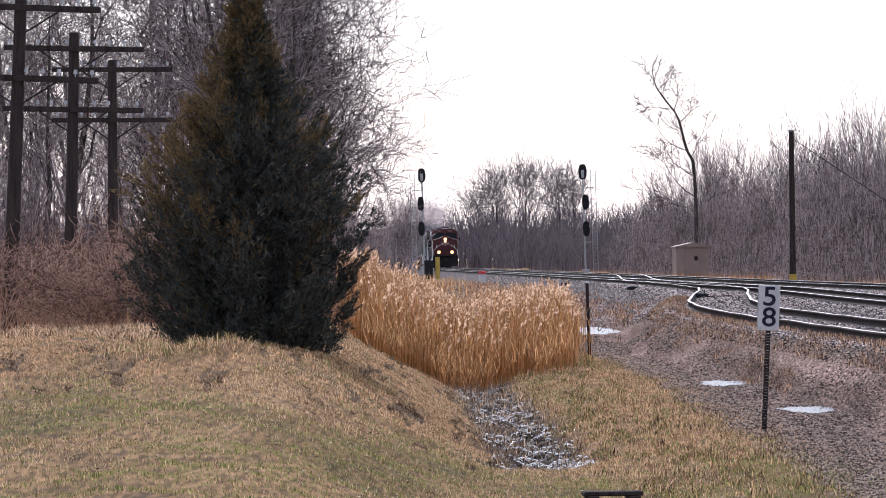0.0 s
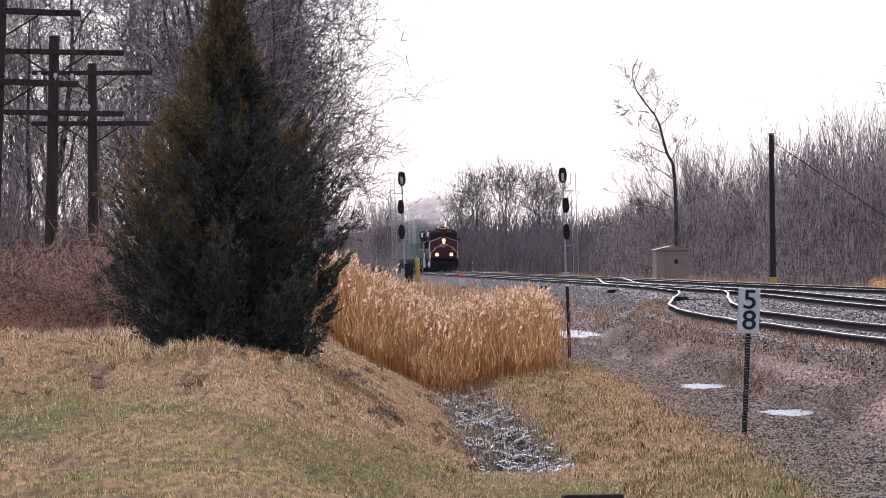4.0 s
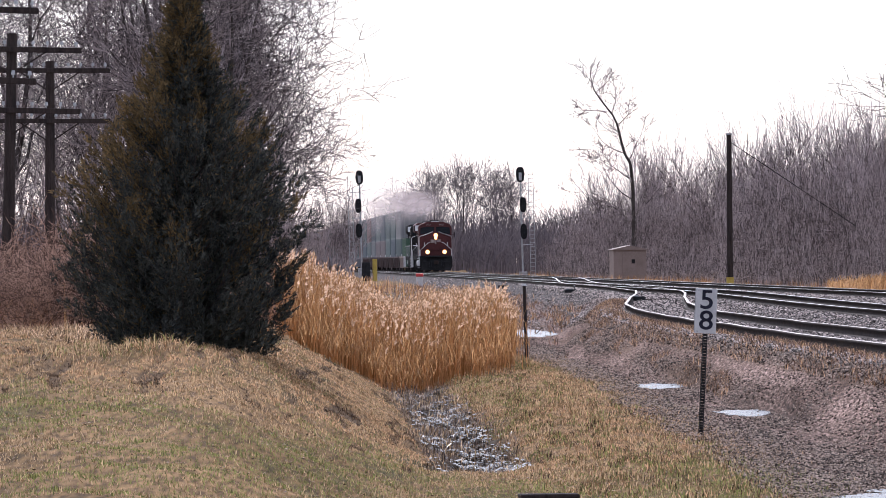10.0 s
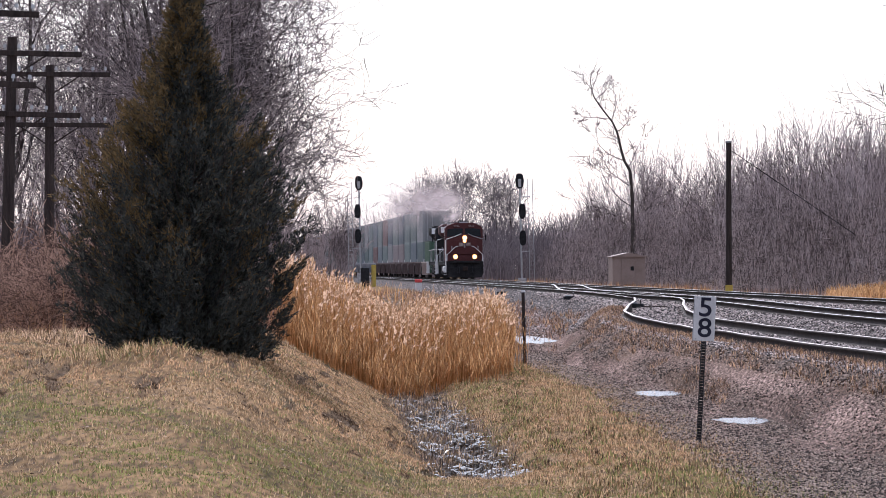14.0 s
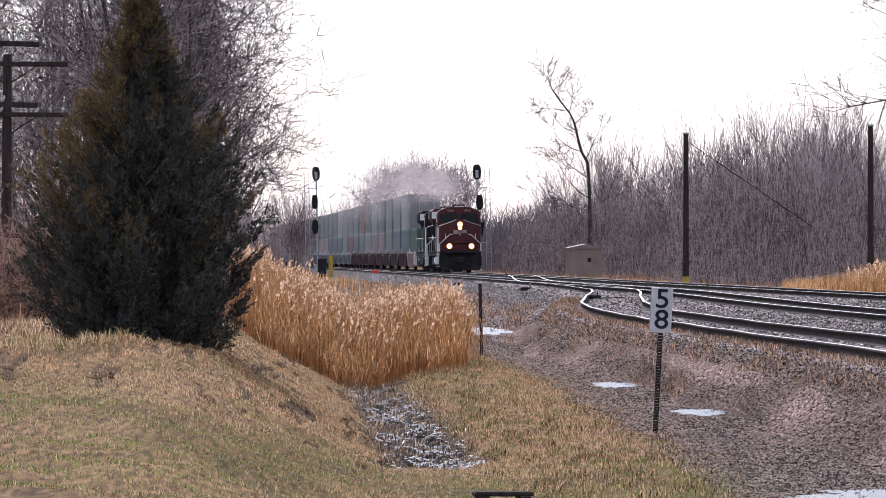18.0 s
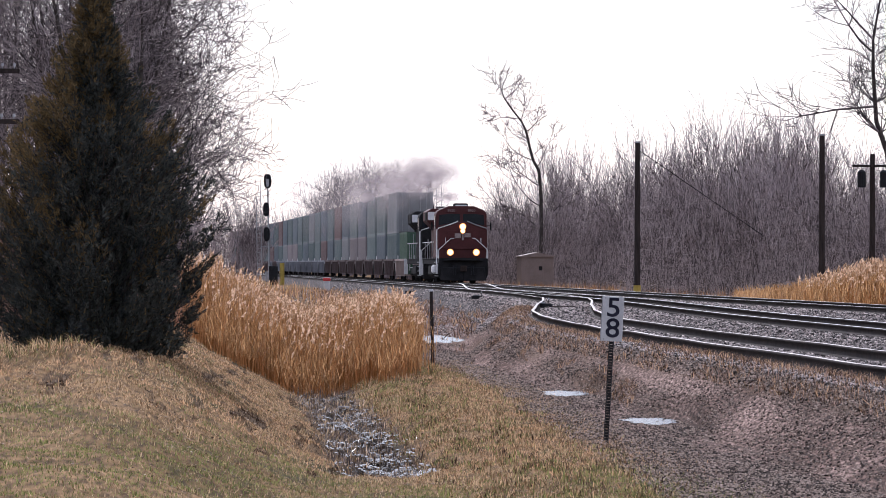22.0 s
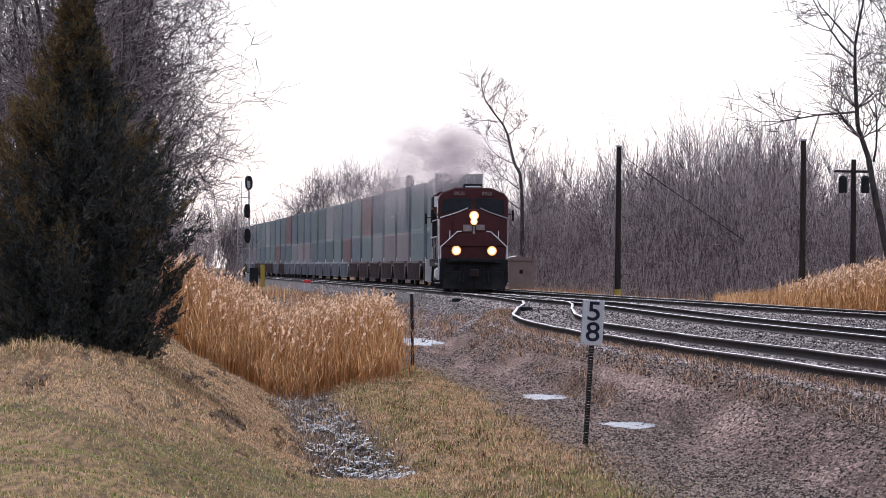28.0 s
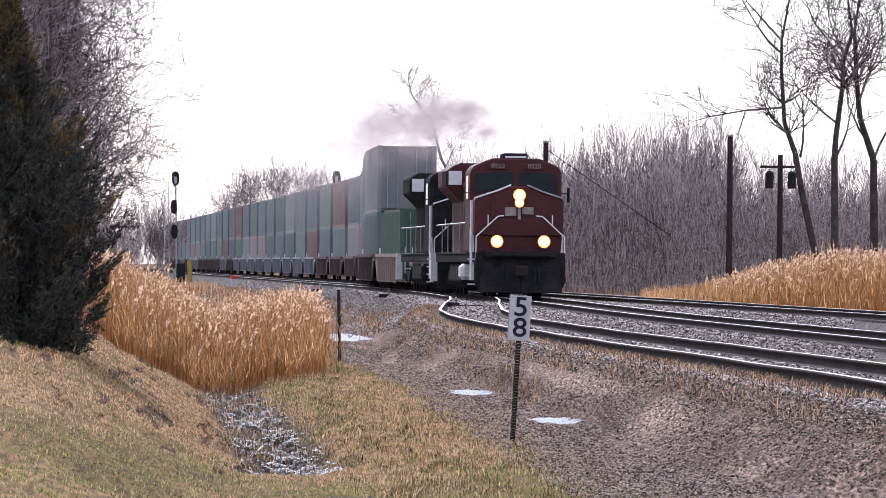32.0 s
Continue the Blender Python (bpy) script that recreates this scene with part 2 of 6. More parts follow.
def road_edge(y):
    return np.interp(y, [0, 50, 69, 80, 100, 124, 160, 220, 330], [3.0, 2.3, 2.05, 1.75, 1.5, 0.75, 0.3, -0.6, -3.0])


def ragged_edge(y):
    """Where the grass gives way to the lane."""
    return road_edge(y) + 0.14 * wave(y * 0.31, y * 0.17, 1.0) + 0.08 * wave(y * 1.1, y * 0.6 + 2, 1.0)


def furrow(x, y):
    """Long broken ridges and hollows along the bank."""
    return wave(x * 2.6 + 0.05 * y, y * 0.22 + 0.6 * x, 0.8) + 0.7 * wave(x * 6.1 + 0.11 * y + 2, y * 0.45 + x, 0.8) + 0.6 * wave(x * 14.0 + 0.2 * y + 1, y * 0.8 + x, 0.8)


def strip_mid(y):
    """The weedy strip between the lane's two wheel tracks."""
    return np.interp(y, [50, 75, 86, 94, 105, 123, 160], [3.9, 3.35, 3.1, 2.95, 2.58, 2.1, 1.3])


def wheel_tracks(x, y):
    """1 in the worn pale wheel tracks of the lane, 0 elsewhere."""
    a = np.interp(y, [45, 52, 60, 67, 75, 84, 100, 109, 124, 170], [4.5, 4.15, 3.72, 3.3, 2.9, 2.5, 2.3, 2.06, 1.69, 0.8])
    b = np.interp(y, [50, 56, 64, 73, 80, 86, 93, 102, 111, 150], [4.5, 4.3, 4.05, 3.84, 3.7, 3.58, 3.38, 3.07, 2.67, 1.7])
    j = 0.07 * wave(y * 0.15, y * 0.1, 1.0)
    return (0.35 + 0.65 * smooth(56, 76, y)) * np.clip(np.exp(-((x - a - j) / 0.25) ** 2) + 1.4 * np.exp(-((x - b + j) / 0.28) ** 2), 0, 1)


def land(x, y):
    """Height of the ground."""
    x, y = np.asarray(x, dtype=float), np.asarray(y, dtype=float)
    d = np.minimum(np.minimum(np.abs(x - x_near(y)), np.abs(x - x_far(y))), np.where(y < 330, np.abs(x - x_siding(y)), 99))
    between = (x > np.where(y < 240, 99, x_near(y))) & (x < x_far(y))
    steep = np.where((x < x_siding(y)) & (y < 200), 0.62 - 0.17 * smooth(150, 200, y), 0.45)
    low = np.abs(x - x_near(y)) < np.minimum(np.abs(x - x_far(y)), np.where(y < 330, np.abs(x - x_siding(y)), 99))
    crown = 0.66 - np.where(low, rail_drop(y), 0)
    bal = np.where(between, 0.66, crown - np.maximum(0, d - 1.42) * steep)
    right = smooth(0, 4, x - x_far(y) - 2)
    base = 0.02 + 0.3 * right + 0.25 * smooth(170, 330, y)
    plateau = np.interp(y, [0, 20, 40, 60, 75, 100, 125, 200, 400, 900], [0.3, 0.4, 0.55, 0.78, 0.9, 0.78, 0.62, 0.5, 0.4, 0.3])
    xd = x_ditch(y)
    left = smooth(0.45, 2.7, xd - x)
    base = np.maximum(base * (1 - left) + plateau * left, 0)
    near = (1 - smooth(140, 180, y)) * smooth(56, 66, y)
    hollow = np.exp(-((x - xd) / 0.72) ** 2) * near
    base = base - 0.30 * hollow + hollow * (0.055 * wave(x * 3.0, y * 0.55, 1.0) + 0.05 * wave(x * 6, y * 1.3 + 4, 0.8))
    base = base + 0.022 * wave(x, y, 1.3) + (0.016 + 0.026 * left) * wave(x * 1.2 + 3, y * 0.7 + 0.4 * x, 0.45) + 0.016 * left * wave(x * 1.1, y * 0.5 + 0.9 * x, 0.21)
    base = base + 0.038 * furrow(x, y) * left * smooth(52, 64, y) * (1 - smooth(104, 120, y))
    base = base + 0.17 * np.exp(-((x + 3.7) / 1.15) ** 2 - ((y - 68.5) / 2.2) ** 2)
    lane = smooth(0.0, 0.4, x - road_edge(y)) * smooth(0, 0.5, 0.05 - bal)
    base = base * (1 - lane) + lane * (0.02 + 0.006 * wave(x, y * 0.3, 0.8))
    ds = np.abs(x - x_siding(y))
    bal = bal + np.where((y < 200) & (ds < 3), 0.05 * np.exp(-((ds - 1.2) / 0.25) ** 2) + 0.03 * (1 - smooth(0.5, 0.7, ds)), 0)
    z = np.maximum(base, bal)
    for px, py, rx, ry in PUDDLES:
        w = 1 - smooth(1.15, 1.7, np.hypot((x - px) / rx, (y - py + ry * 1.2) / (ry * 2.2)))
        z = z * (1 - w) + 0.02 * w
    return z


def grounded(x, y):
    return float(land(x, y))


# ---- the ground ----
def build_ground():
    ys = np.concatenate([np.linspace(-60, 30, 19)[:-1], np.linspace(30, 180, 261)[:-1], np.linspace(180, 450, 181)[:-1], np.linspace(450, 1000, 56)[:-1], np.linspace(1000, 4600, 13)])
    xs = np.concatenate([-np.geomspace(1500, 26, 16)[:-1], np.linspace(-26, -6, 41)[:-1], np.linspace(-6, 2.6, 173)[:-1], np.linspace(2.6, 8, 73)[:-1], np.linspace(8, 14, 31)[:-1], np.linspace(14, 40, 53)[:-1], np.geomspace(40, 1500, 16)])
    X, Y = np.meshgrid(xs, ys)
    Z = land(X, Y)
    n, m = len(xs), len(ys)
    idx = np.arange(n * m).reshape(m, n)
    faces = np.stack([idx[:-1, :-1], idx[:-1, 1:], idx[1:, 1:], idx[1:, :-1]], -1).reshape(-1, 4)
    me = mesh_np("ground", np.stack([X, Y, Z], -1).reshape(-1, 3), faces, [M_GROUND])
    xd = x_ditch(Y)
    d = np.minimum(np.minimum(np.abs(X - x_near(Y)), np.abs(X - x_far(Y))), np.where(Y < 330, np.abs(X - x_siding(Y)), 99))
    verge = smooth(1.35, 1.7, np.abs(X - x_siding(Y))) * (X < x_siding(Y)) * (Y < 230)
    ballast = (1 - smooth(2.5, 3.2, d + 0.25 * wave(X, Y, 0.5))) * (1 - verge)
    ballast = np.where((X > x_near(Y)) & (X < x_far(Y)) & (Y > 150), 1, ballast)
    edge = x_siding(np.minimum(Y, 300)) - 2.6
    onside = np.abs(X - x_siding(Y)) < 1.3
    road = smooth(0.0, 0.5, X - road_edge(Y)) * (1 - smooth(1.0, 1.3, X - edge))
    road = np.where(Y > 330, 0, road)
    marsh = np.exp(-((X - xd) / 0.58) ** 4) * (1 - smooth(118, 130, Y)) * smooth(59, 65, Y)
    oiled = np.where(d < 0.72, 1.0, 0.0) + 0.55 * ((d >= 0.72) & (d < 1.2))
    oiled = np.where(onside, oiled * 0.45, oiled)
    rut = 0.30 + 0.62 * wheel_tracks(X, Y) + 0.20 * wave(X * 2, Y * 0.2, 0.7) + 0.10 * wave(X * 7, Y * 0.5, 0.7)
    weedy = 0.6 * np.exp(-((X - strip_mid(Y)) / 0.2) ** 2) * smooth(78, 88, Y) + smooth(-1.85, -1.55, X - x_siding(Y)) * (X < x_siding(Y) - 0.9)
    weedy = weedy + 0.9 * np.exp(-((X - ragged_edge(Y) - 0.1) / 0.36) ** 2) * (Y > 45) * (Y < 135)
    weedy = np.clip(weedy * (0.75 + 0.5 * wave(X * 3, Y * 0.3, 0.6)), 0, 1) * (Y < 190)
    # Shade of the furrow hollows, put into the ground as a darker colour.
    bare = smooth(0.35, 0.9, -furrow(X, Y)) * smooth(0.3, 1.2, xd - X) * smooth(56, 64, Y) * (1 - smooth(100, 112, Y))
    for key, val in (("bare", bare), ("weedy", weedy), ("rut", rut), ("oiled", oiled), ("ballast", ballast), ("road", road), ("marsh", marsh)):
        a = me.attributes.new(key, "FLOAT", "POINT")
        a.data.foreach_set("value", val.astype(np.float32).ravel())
    me.polygons.foreach_set("use_smooth", np.ones(len(faces), dtype=bool))
    return tagged(new("ground", me), "dry winter lawn, gravel lane and stone ballast", "ground", kind="structure")


def ground_material():
    m = bpy.data.materials.new("ground_cover")
    m.use_nodes = True
    nt = m.node_tree
    L = nt.links.new
    b = nt.nodes["Principled BSDF"]
    b.inputs["Roughness"].default_value = 0.9
    b.inputs["Specular IOR Level"].default_value = 0.04
    tc = nt.nodes.new("ShaderNodeTexCoord")

    def noise_at(scale, detail=6.0, stretch=(1, 1, 1)):
        mp = nt.nodes.new("ShaderNodeMapping")
        mp.inputs["Scale"].default_value = stretch
        L(tc.outputs["Object"], mp.inputs[0])
        n = nt.nodes.new("ShaderNodeTexNoise")
        n.inputs["Scale"].default_value = scale
        n.inputs["Detail"].default_value = detail
        L(mp.outputs[0], n.inputs["Vector"])
        return n.outputs["Fac"]

    def ramp(fac, *stops):
        r = nt.nodes.new("ShaderNodeValToRGB")
        while len(r.color_ramp.elements) < len(stops):
            r.color_ramp.elements.new(0.5)
        for e, (p, c) in zip(r.color_ramp.elements, stops):
            e.position, e.color = p, (*c, 1)
        L(fac, r.inputs[0])
        return r.outputs[0]

    def mix(fac, a, c):
        x = nt.nodes.new("ShaderNodeMixRGB")
        L(fac, x.inputs[0])
        L(a, x.inputs[1])
        L(c, x.inputs[2])
        return x.outputs[0]

    def attr(name):
        a = nt.nodes.new("ShaderNodeAttribute")
        a.attribute_name = name
        return a.outputs["Fac"]

    lawn = ramp(noise_at(0.9, 9, (1, 0.35, 1)), (0.3, (0.078, 0.068, 0.022)), (0.44, (0.15, 0.092, 0.041)), (0.68, (0.245, 0.155, 0.077)))
    speck = ramp(noise_at(16, 4, (1, 0.2, 1)), (0.35, (0.45, 0.42, 0.38)), (0.65, (1.45, 1.4, 1.3)))
    mul = nt.nodes.new("ShaderNodeMixRGB")
    mul.blend_type = "MULTIPLY"
    mul.inputs[0].default_value = 1.0
    L(lawn, mul.inputs[1])
    L(speck, mul.inputs[2])
    gravel = ramp(noise_at(26, 5, (1, 0.15, 1)), (0.34, (0.028, 0.020, 0.017)), (0.5, (0.10, 0.074, 0.061)), (0.66, (0.26, 0.205, 0.18)))
    mud = ramp(noise_at(0.7, 5, (1, 0.25, 1)), (0.4, (0.5, 0.43, 0.40)), (0.62, (1.05, 1.0, 1.0)))
    mul2 = nt.nodes.new("ShaderNodeMixRGB")
    mul2.blend_type = "MULTIPLY"
    mul2.inputs[0].default_value = 1.0
    L(gravel, mul2.inputs[1])
    L(mud, mul2.inputs[2])
    vor = nt.nodes.new("ShaderNodeTexVoronoi")
    vor.inputs["Scale"].default_value = 13
    L(tc.outputs["Object"], vor.inputs["Vector"])
    # Ground under the loose ballast, darkened to paint the shade in its gaps.
    stone = ramp(vor.outputs["Color"], (0.2, (0.020, 0.016, 0.015)), (0.8, (0.15, 0.128, 0.118)))
    wet = ramp(noise_at(5, 5), (0.35, (0.03, 0.022, 0.017)), (0.7, (0.10, 0.072, 0.048)))
    # The hollows' shade is mixed in here as dark brown.
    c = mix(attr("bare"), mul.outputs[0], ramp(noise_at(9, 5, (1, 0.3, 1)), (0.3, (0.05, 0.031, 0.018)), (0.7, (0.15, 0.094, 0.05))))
    c = mix(attr("marsh"), c, wet)
    rut = nt.nodes.new("ShaderNodeMixRGB")
    rut.blend_type = "MULTIPLY"
    rut.inputs[0].default_value = 1.0
    L(mul2.outputs[0], rut.inputs[1])
    L(ramp(attr("rut"), (0.2, (0.66, 0.56, 0.50)), (0.85, (1.8, 1.66, 1.58))), rut.inputs[2])
    c = mix(attr("road"), c, rut.outputs[0])
    soil = ramp(noise_at(14, 5, (1, 0.3, 1)), (0.3, (0.045, 0.028, 0.018)), (0.7, (0.19, 0.115, 0.07)))
    c = mix(attr("weedy"), c, soil)
    c = mix(attr("ballast"), c, stone)
    c = mix(attr("oiled"), c, ramp(noise_at(6, 4), (0.3, (0.022, 0.018, 0.017)), (0.8, (0.075, 0.063, 0.058))))
    L(c, b.inputs["Base Color"])
    bp = nt.nodes.new("ShaderNodeBump")
    bp.inputs["Strength"].default_value = 0.9
    bp.inputs["Distance"].default_value = 0.02
    L(noise_at(34, 5), bp.inputs["Height"])
    L(bp.outputs[0], b.inputs["Normal"])
    return m


M_GROUND = ground_material()
ground = build_ground()


# ---- tracks ----
def rail_strip(name, xf, y0, y1, off, step, parent, head, drop):
    """One rail: foot, web and head in section, swept along the line."""
    ys = np.arange(y0, y1 + step, step)
    x = xf(ys) + off
    sag = 0.008 * wave(ys * 0.21 + off, ys * 0.13, 1.0) if head is M_RUST_GLINT_TOP else 0.0 * ys
    x = x + 0.8 * sag
    sag = sag - (rail_drop(ys) if drop else 0.0)
    prof = [(-0.075, -0.17), (0.075, -0.17), (0.075, -0.15), (0.012, -0.13), (0.012, -0.045), (0.037, -0.035), (0.037, 0.0), (-0.037, 0.0), (-0.037, -0.035), (-0.012, -0.045), (-0.012, -0.13), (-0.075, -0.15)]
    k = len(prof)
    V = np.array([[(xx + px, yy, RAIL_Z + pz + ss) for px, pz in prof] for xx, yy, ss in zip(x, ys, sag)]).reshape(-1, 3)
    F, I = [], []
    for i in range(len(ys) - 1):
        for j in range(k):
            F.append((i * k + j, i * k + (j + 1) % k, (i + 1) * k + (j + 1) % k, (i + 1) * k + j))
            I.append(1 if j == 6 else 0)
    ob = new(name, mesh_np(name, V, F, [M_RAIL, head], I))
    ob.parent = parent
    return ob


RAIL_Z = 0.83
CROSS_A, CROSS_B = 292.0, 384.0


def x_train(y):
    """The way of the train: the far line, then over the crossover to the near one."""
    y = np.asarray(y, dtype=float)
    s = smooth(CROSS_A - 8, CROSS_B + 8, y)
    lin = np.clip((y - CROSS_A) / (CROSS_B - CROSS_A), 0, 1)
    return x_near(y) + 4.2 * (0.35 * s + 0.65 * lin)


def tie_mesh():
    bm = bmesh.new()
    box(bm, -1.3, 1.3, -0.115, 0.115, -0.2, 0.0)
    return finish(bm, "tie", M_TIE, 0.012)


def build_track(name, xf, y0, y1, step, label, tie_to, head=M_RAILTOP):
    t = new(name)
    tagged(t, label, "railway track", kind="structure")
    for off in (-0.7525, 0.7525):
        rail_strip("rail", xf, y0, y1, off, step, t, head, xf is x_near)
    me = TIE
    rng = random.Random(len(name))
    for y in np.arange(max(y0, 60), tie_to, 0.55):
        o = new("tie", me)
        o.parent = t
        o.matrix_basis = pose(float(xf(y)) + rng.uniform(-0.05, 0.05), y, RAIL_Z - 0.165 - (float(rail_drop(y)) if xf is x_near else 0.0) + rng.uniform(-0.015, 0.01), 0, 0, 2.4 + rng.uniform(-1, 1))
    return t


TIE = tie_mesh()
near_line = build_track("near_track", x_near, -60, 1400, 6, "rusty steel rails on dark wooden ties in grey stone", 220)
far_line = build_track("far_track", x_far, -60, 1400, 12, "parallel steel rails on wooden ties in grey stone", 220)
siding = build_track("siding_track", x_siding, -30, 318, 1.5, "rusty siding rails curving off beside the gravel lane", 225, M_RUST_GLINT_TOP)
crossover = build_track("crossover_track", x_train, CROSS_A, CROSS_B, 2, "steel crossover rails between the two lines", 0)


# ---- the train ----
def wheel_mesh(r=0.5):
    bm = bmesh.new()
    rod(bm, (-0.07, 0, 0), (0.07, 0, 0), r, n=20)
    rod(bm, (0.05, 0, 0), (0.09, 0, 0), r + 0.03, n=20)
    rod(bm, (-0.12, 0, 0), (-0.07, 0, 0), r * 0.3, n=10)
    return finish(bm, "wheel", M_LBLACK)


WHEEL = wheel_mesh()


def truck(parent, y, axles, half, label="", material=None, h=1.0):
    """A bogie: side frames, bolster and wheels."""
    t = new("truck")
    t.parent = parent
    material = material or M_LBLACK
    span = (axles - 1) * half
    for s in (-1, 1):
        bm = bmesh.new()
        prism(bm, [(y - span / 2 - 0.5, 0.55), (y - span / 2 - 0.3, 0.38), (y + span / 2 + 0.3, 0.38), (y + span / 2 + 0.5, 0.55), (y + span / 2 + 0.4, 0.85), (y - span / 2 - 0.4, 0.85)], s * 0.98, s * 1.12, "x")
        part("side_frame", bm, material, t)
        for i in range(axles):
            w = new("wheel", WHEEL)
            w.parent = t
            w.matrix_basis = pose(s * 0.75, y - span / 2 + i * half, 0.5, 0, 0, 0 if s > 0 else 180)
            boxes("axle_box", t, M_BLACKSTEEL, (s * 1.1 - 0.06, s * 1.1 + 0.06, y - span / 2 + i * half - 0.14, y - span / 2 + i * half + 0.14, 0.36, 0.64), bevel=0.02)
    boxes("bolster", t, material, (-1.0, 1.0, y - 0.25, y + 0.25, 0.5, 0.95))
    return t


def text_mesh(body, size, material, depth=0.004, bold=0.0):
    c = bpy.data.curves.new("text", "FONT")
    c.body, c.size, c.extrude, c.offset = body, size, depth, bold
    c.align_x, c.align_y = "CENTER", "CENTER"
    ob = bpy.data.objects.new("text", c)
    scene.collection.objects.link(ob)
    me = bpy.data.meshes.new_from_object(ob.evaluated_get(bpy.context.evaluated_depsgraph_get()))
    bpy.data.objects.remove(ob)
    bpy.data.curves.remove(c)
    me.materials.clear()
    me.materials.append(material)
    return me


def locomotive(lead=True):
    """A six-axle wide-cab diesel. It faces -Y; the origin is at rail height under the nose."""
    body_m = M_RED if lead else M_LBLACK
    g = new("locomotive")
    tagged(g, "red wide-cab diesel locomotive with lit headlights" if lead else "black diesel locomotive with white cab front and steps", "locomotive", "train")
    # frame, pilot and tank
    boxes("frame", g, M_LBLACK, (-1.5, 1.5, 0.9, 21.9, 1.15, 1.5), (-1.52, 1.52, 0.9, 21.9, 1.42, 1.5), bevel=0.02)
    bm = bmesh.new()
    prism(bm, [(-1.5, 1.5), (-1.53, 0.5), (-1.35, 0.18), (1.35, 0.18), (1.53, 0.5), (1.5, 1.5)], 0.35, 0.75)
    prism(bm, [(-1.3, 0.95), (-1.4, 0.15), (0, 0.12), (0, 0.95)], 0.12, 0.4)
    prism(bm, [(0, 0.95), (0, 0.12), (1.4, 0.15), (1.3, 0.95)], 0.12, 0.4)
    part("pilot", bm, M_LBLACK, g, "black snowplough pilot", bevel=0.03)
    boxes("coupler", g, M_RAIL, (-0.13, 0.13, -0.25, 0.4, 0.72, 1.02), (-0.2, 0.2, -0.3, -0.12, 0.7, 1.05), bevel=0.03)
    for x in (-0.6, -0.45, 0.45, 0.6):
        rods("air_hose", g, M_BLACKSTEEL, ((x, 0.1, 1.05), (x * 1.05, -0.02, 0.5), 0.025))
    boxes("anticlimber", g, M_LBLACK, (-1.2, 1.2, 0.1, 0.6, 1.32, 1.52), (-1.0, 1.0, 0.02, 0.2, 1.36, 1.46), bevel=0.02)
    bm = bmesh.new()
    prism(bm, [(-1.45, 1.1), (-1.5, 0.5), (-1.2, 0.25), (1.2, 0.25), (1.5, 0.5), (1.45, 1.1)], 8.0, 14.4)
    part("fuel_tank", bm, M_LBLACK, g, bevel=0.04)
    # nose
    bm = bmesh.new()
    prism(bm, [(-1.5, 2.05), (-1.5, 3.28), (-0.75, 3.52), (-0.28, 3.72), (0.28, 3.72), (0.75, 3.52), (1.5, 3.28), (1.5, 2.05)], 1.05, 2.75)
    part("nose", bm, body_m, g, bevel=0.05)
    bm = bmesh.new()
    prism(bm, [(-1.42, 1.5), (-1.46, 2.05), (1.46, 2.05), (1.42, 1.5)], 1.12, 2.75)
    prism(bm, [(-1.05, 2.05), (-0.55, 2.62), (0.55, 2.62), (1.05, 2.05)], 1.035, 1.2)
    part("nose_apron", bm, body_m, g, "dark red lower nose panel" if lead else "", bevel=0.02)
    boxes("nose_door", g, body_m, (-0.95, -0.35, 1.005, 1.05, 2.66, 3.2), bevel=0.015)
    for s in (-1, 1):
        bm = bmesh.new()
        prism(bm, [(s * 0.28, 3.735), (s * 0.75, 3.535), (s * 1.5, 3.295), (s * 1.5, 3.345), (s * 0.75, 3.585), (s * 0.28, 3.785)], 1.02, 1.25)
        # White on the left paints the sun's glint; the right one is duller.
        part("nose_ledge", bm, M_LWHITE if s < 0 else M_STEEL, g, "nose ledge paled for its sun glint")
    # cab
    bm = bmesh.new()
    prism(bm, [(-1.55, 1.5), (-1.55, 4.22), (-1.42, 4.42), (-0.8, 4.68), (0.8, 4.68), (1.42, 4.42), (1.55, 4.22), (1.55, 1.5)], 2.6, 5.2)
    cab = part("cab", bm, body_m, g, bevel=0.05)
    for s in (-1, 1):
        bm = bmesh.new()
        prism(bm, [(s * 0.1, 3.62), (s * 0.1, 4.2), (s * 0.75, 4.22), (s * 1.36, 4.14), (s * 1.4, 3.5), (s * 0.8, 3.62)], 2.57, 2.62)
        part("windscreen", bm, M_GLASS, cab, "dark tinted windscreen")
        boxes("side_window", cab, M_GLASS, (s * 1.556 - 0.02, s * 1.556 + 0.02, 3.2, 4.3, 3.3, 4.1), bevel=0.01)
        rods("mirror", cab, M_LBLACK, ((s * 1.55, 2.9, 3.5), (s * 1.85, 2.85, 3.5), 0.02), ((s * 1.8, 2.85, 3.2), (s * 1.8, 2.85, 3.7), 0.05))
        boxes("number_board", cab, body_m, (s * 0.62 - 0.33, s * 0.62 + 0.33, 2.55, 2.62, 4.3, 4.52), bevel=0.01)
        nb = new("number", text_mesh("8920" if lead else "|||", 0.23 if lead else 0.1, M_EMBLEM))
        nb.parent = cab
        nb.matrix_basis = pose(s * 0.62, 2.545, 4.41, 90, 0, 0)
    boxes("roof_unit", cab, M_LBLACK, (-0.42, 0.42, 2.9, 4.6, 4.66, 4.86), bevel=0.05)
    boxes("roof_lip", cab, M_LWHITE, (-0.36, 0.36, 2.86, 2.9, 4.7, 4.76))
    # lights
    for z in (3.42, 3.16):
        bm = bmesh.new()
        rod(bm, (0, 0.93, z), (0, 1.06, z), 0.18, n=16)
        hl = part("headlight", bm, M_BLACKSTEEL, g)
        bm = bmesh.new()
        rod(bm, (0, 0.90, z), (0, 0.935, z), 0.155 if z > 3.3 else 0.11, n=16)
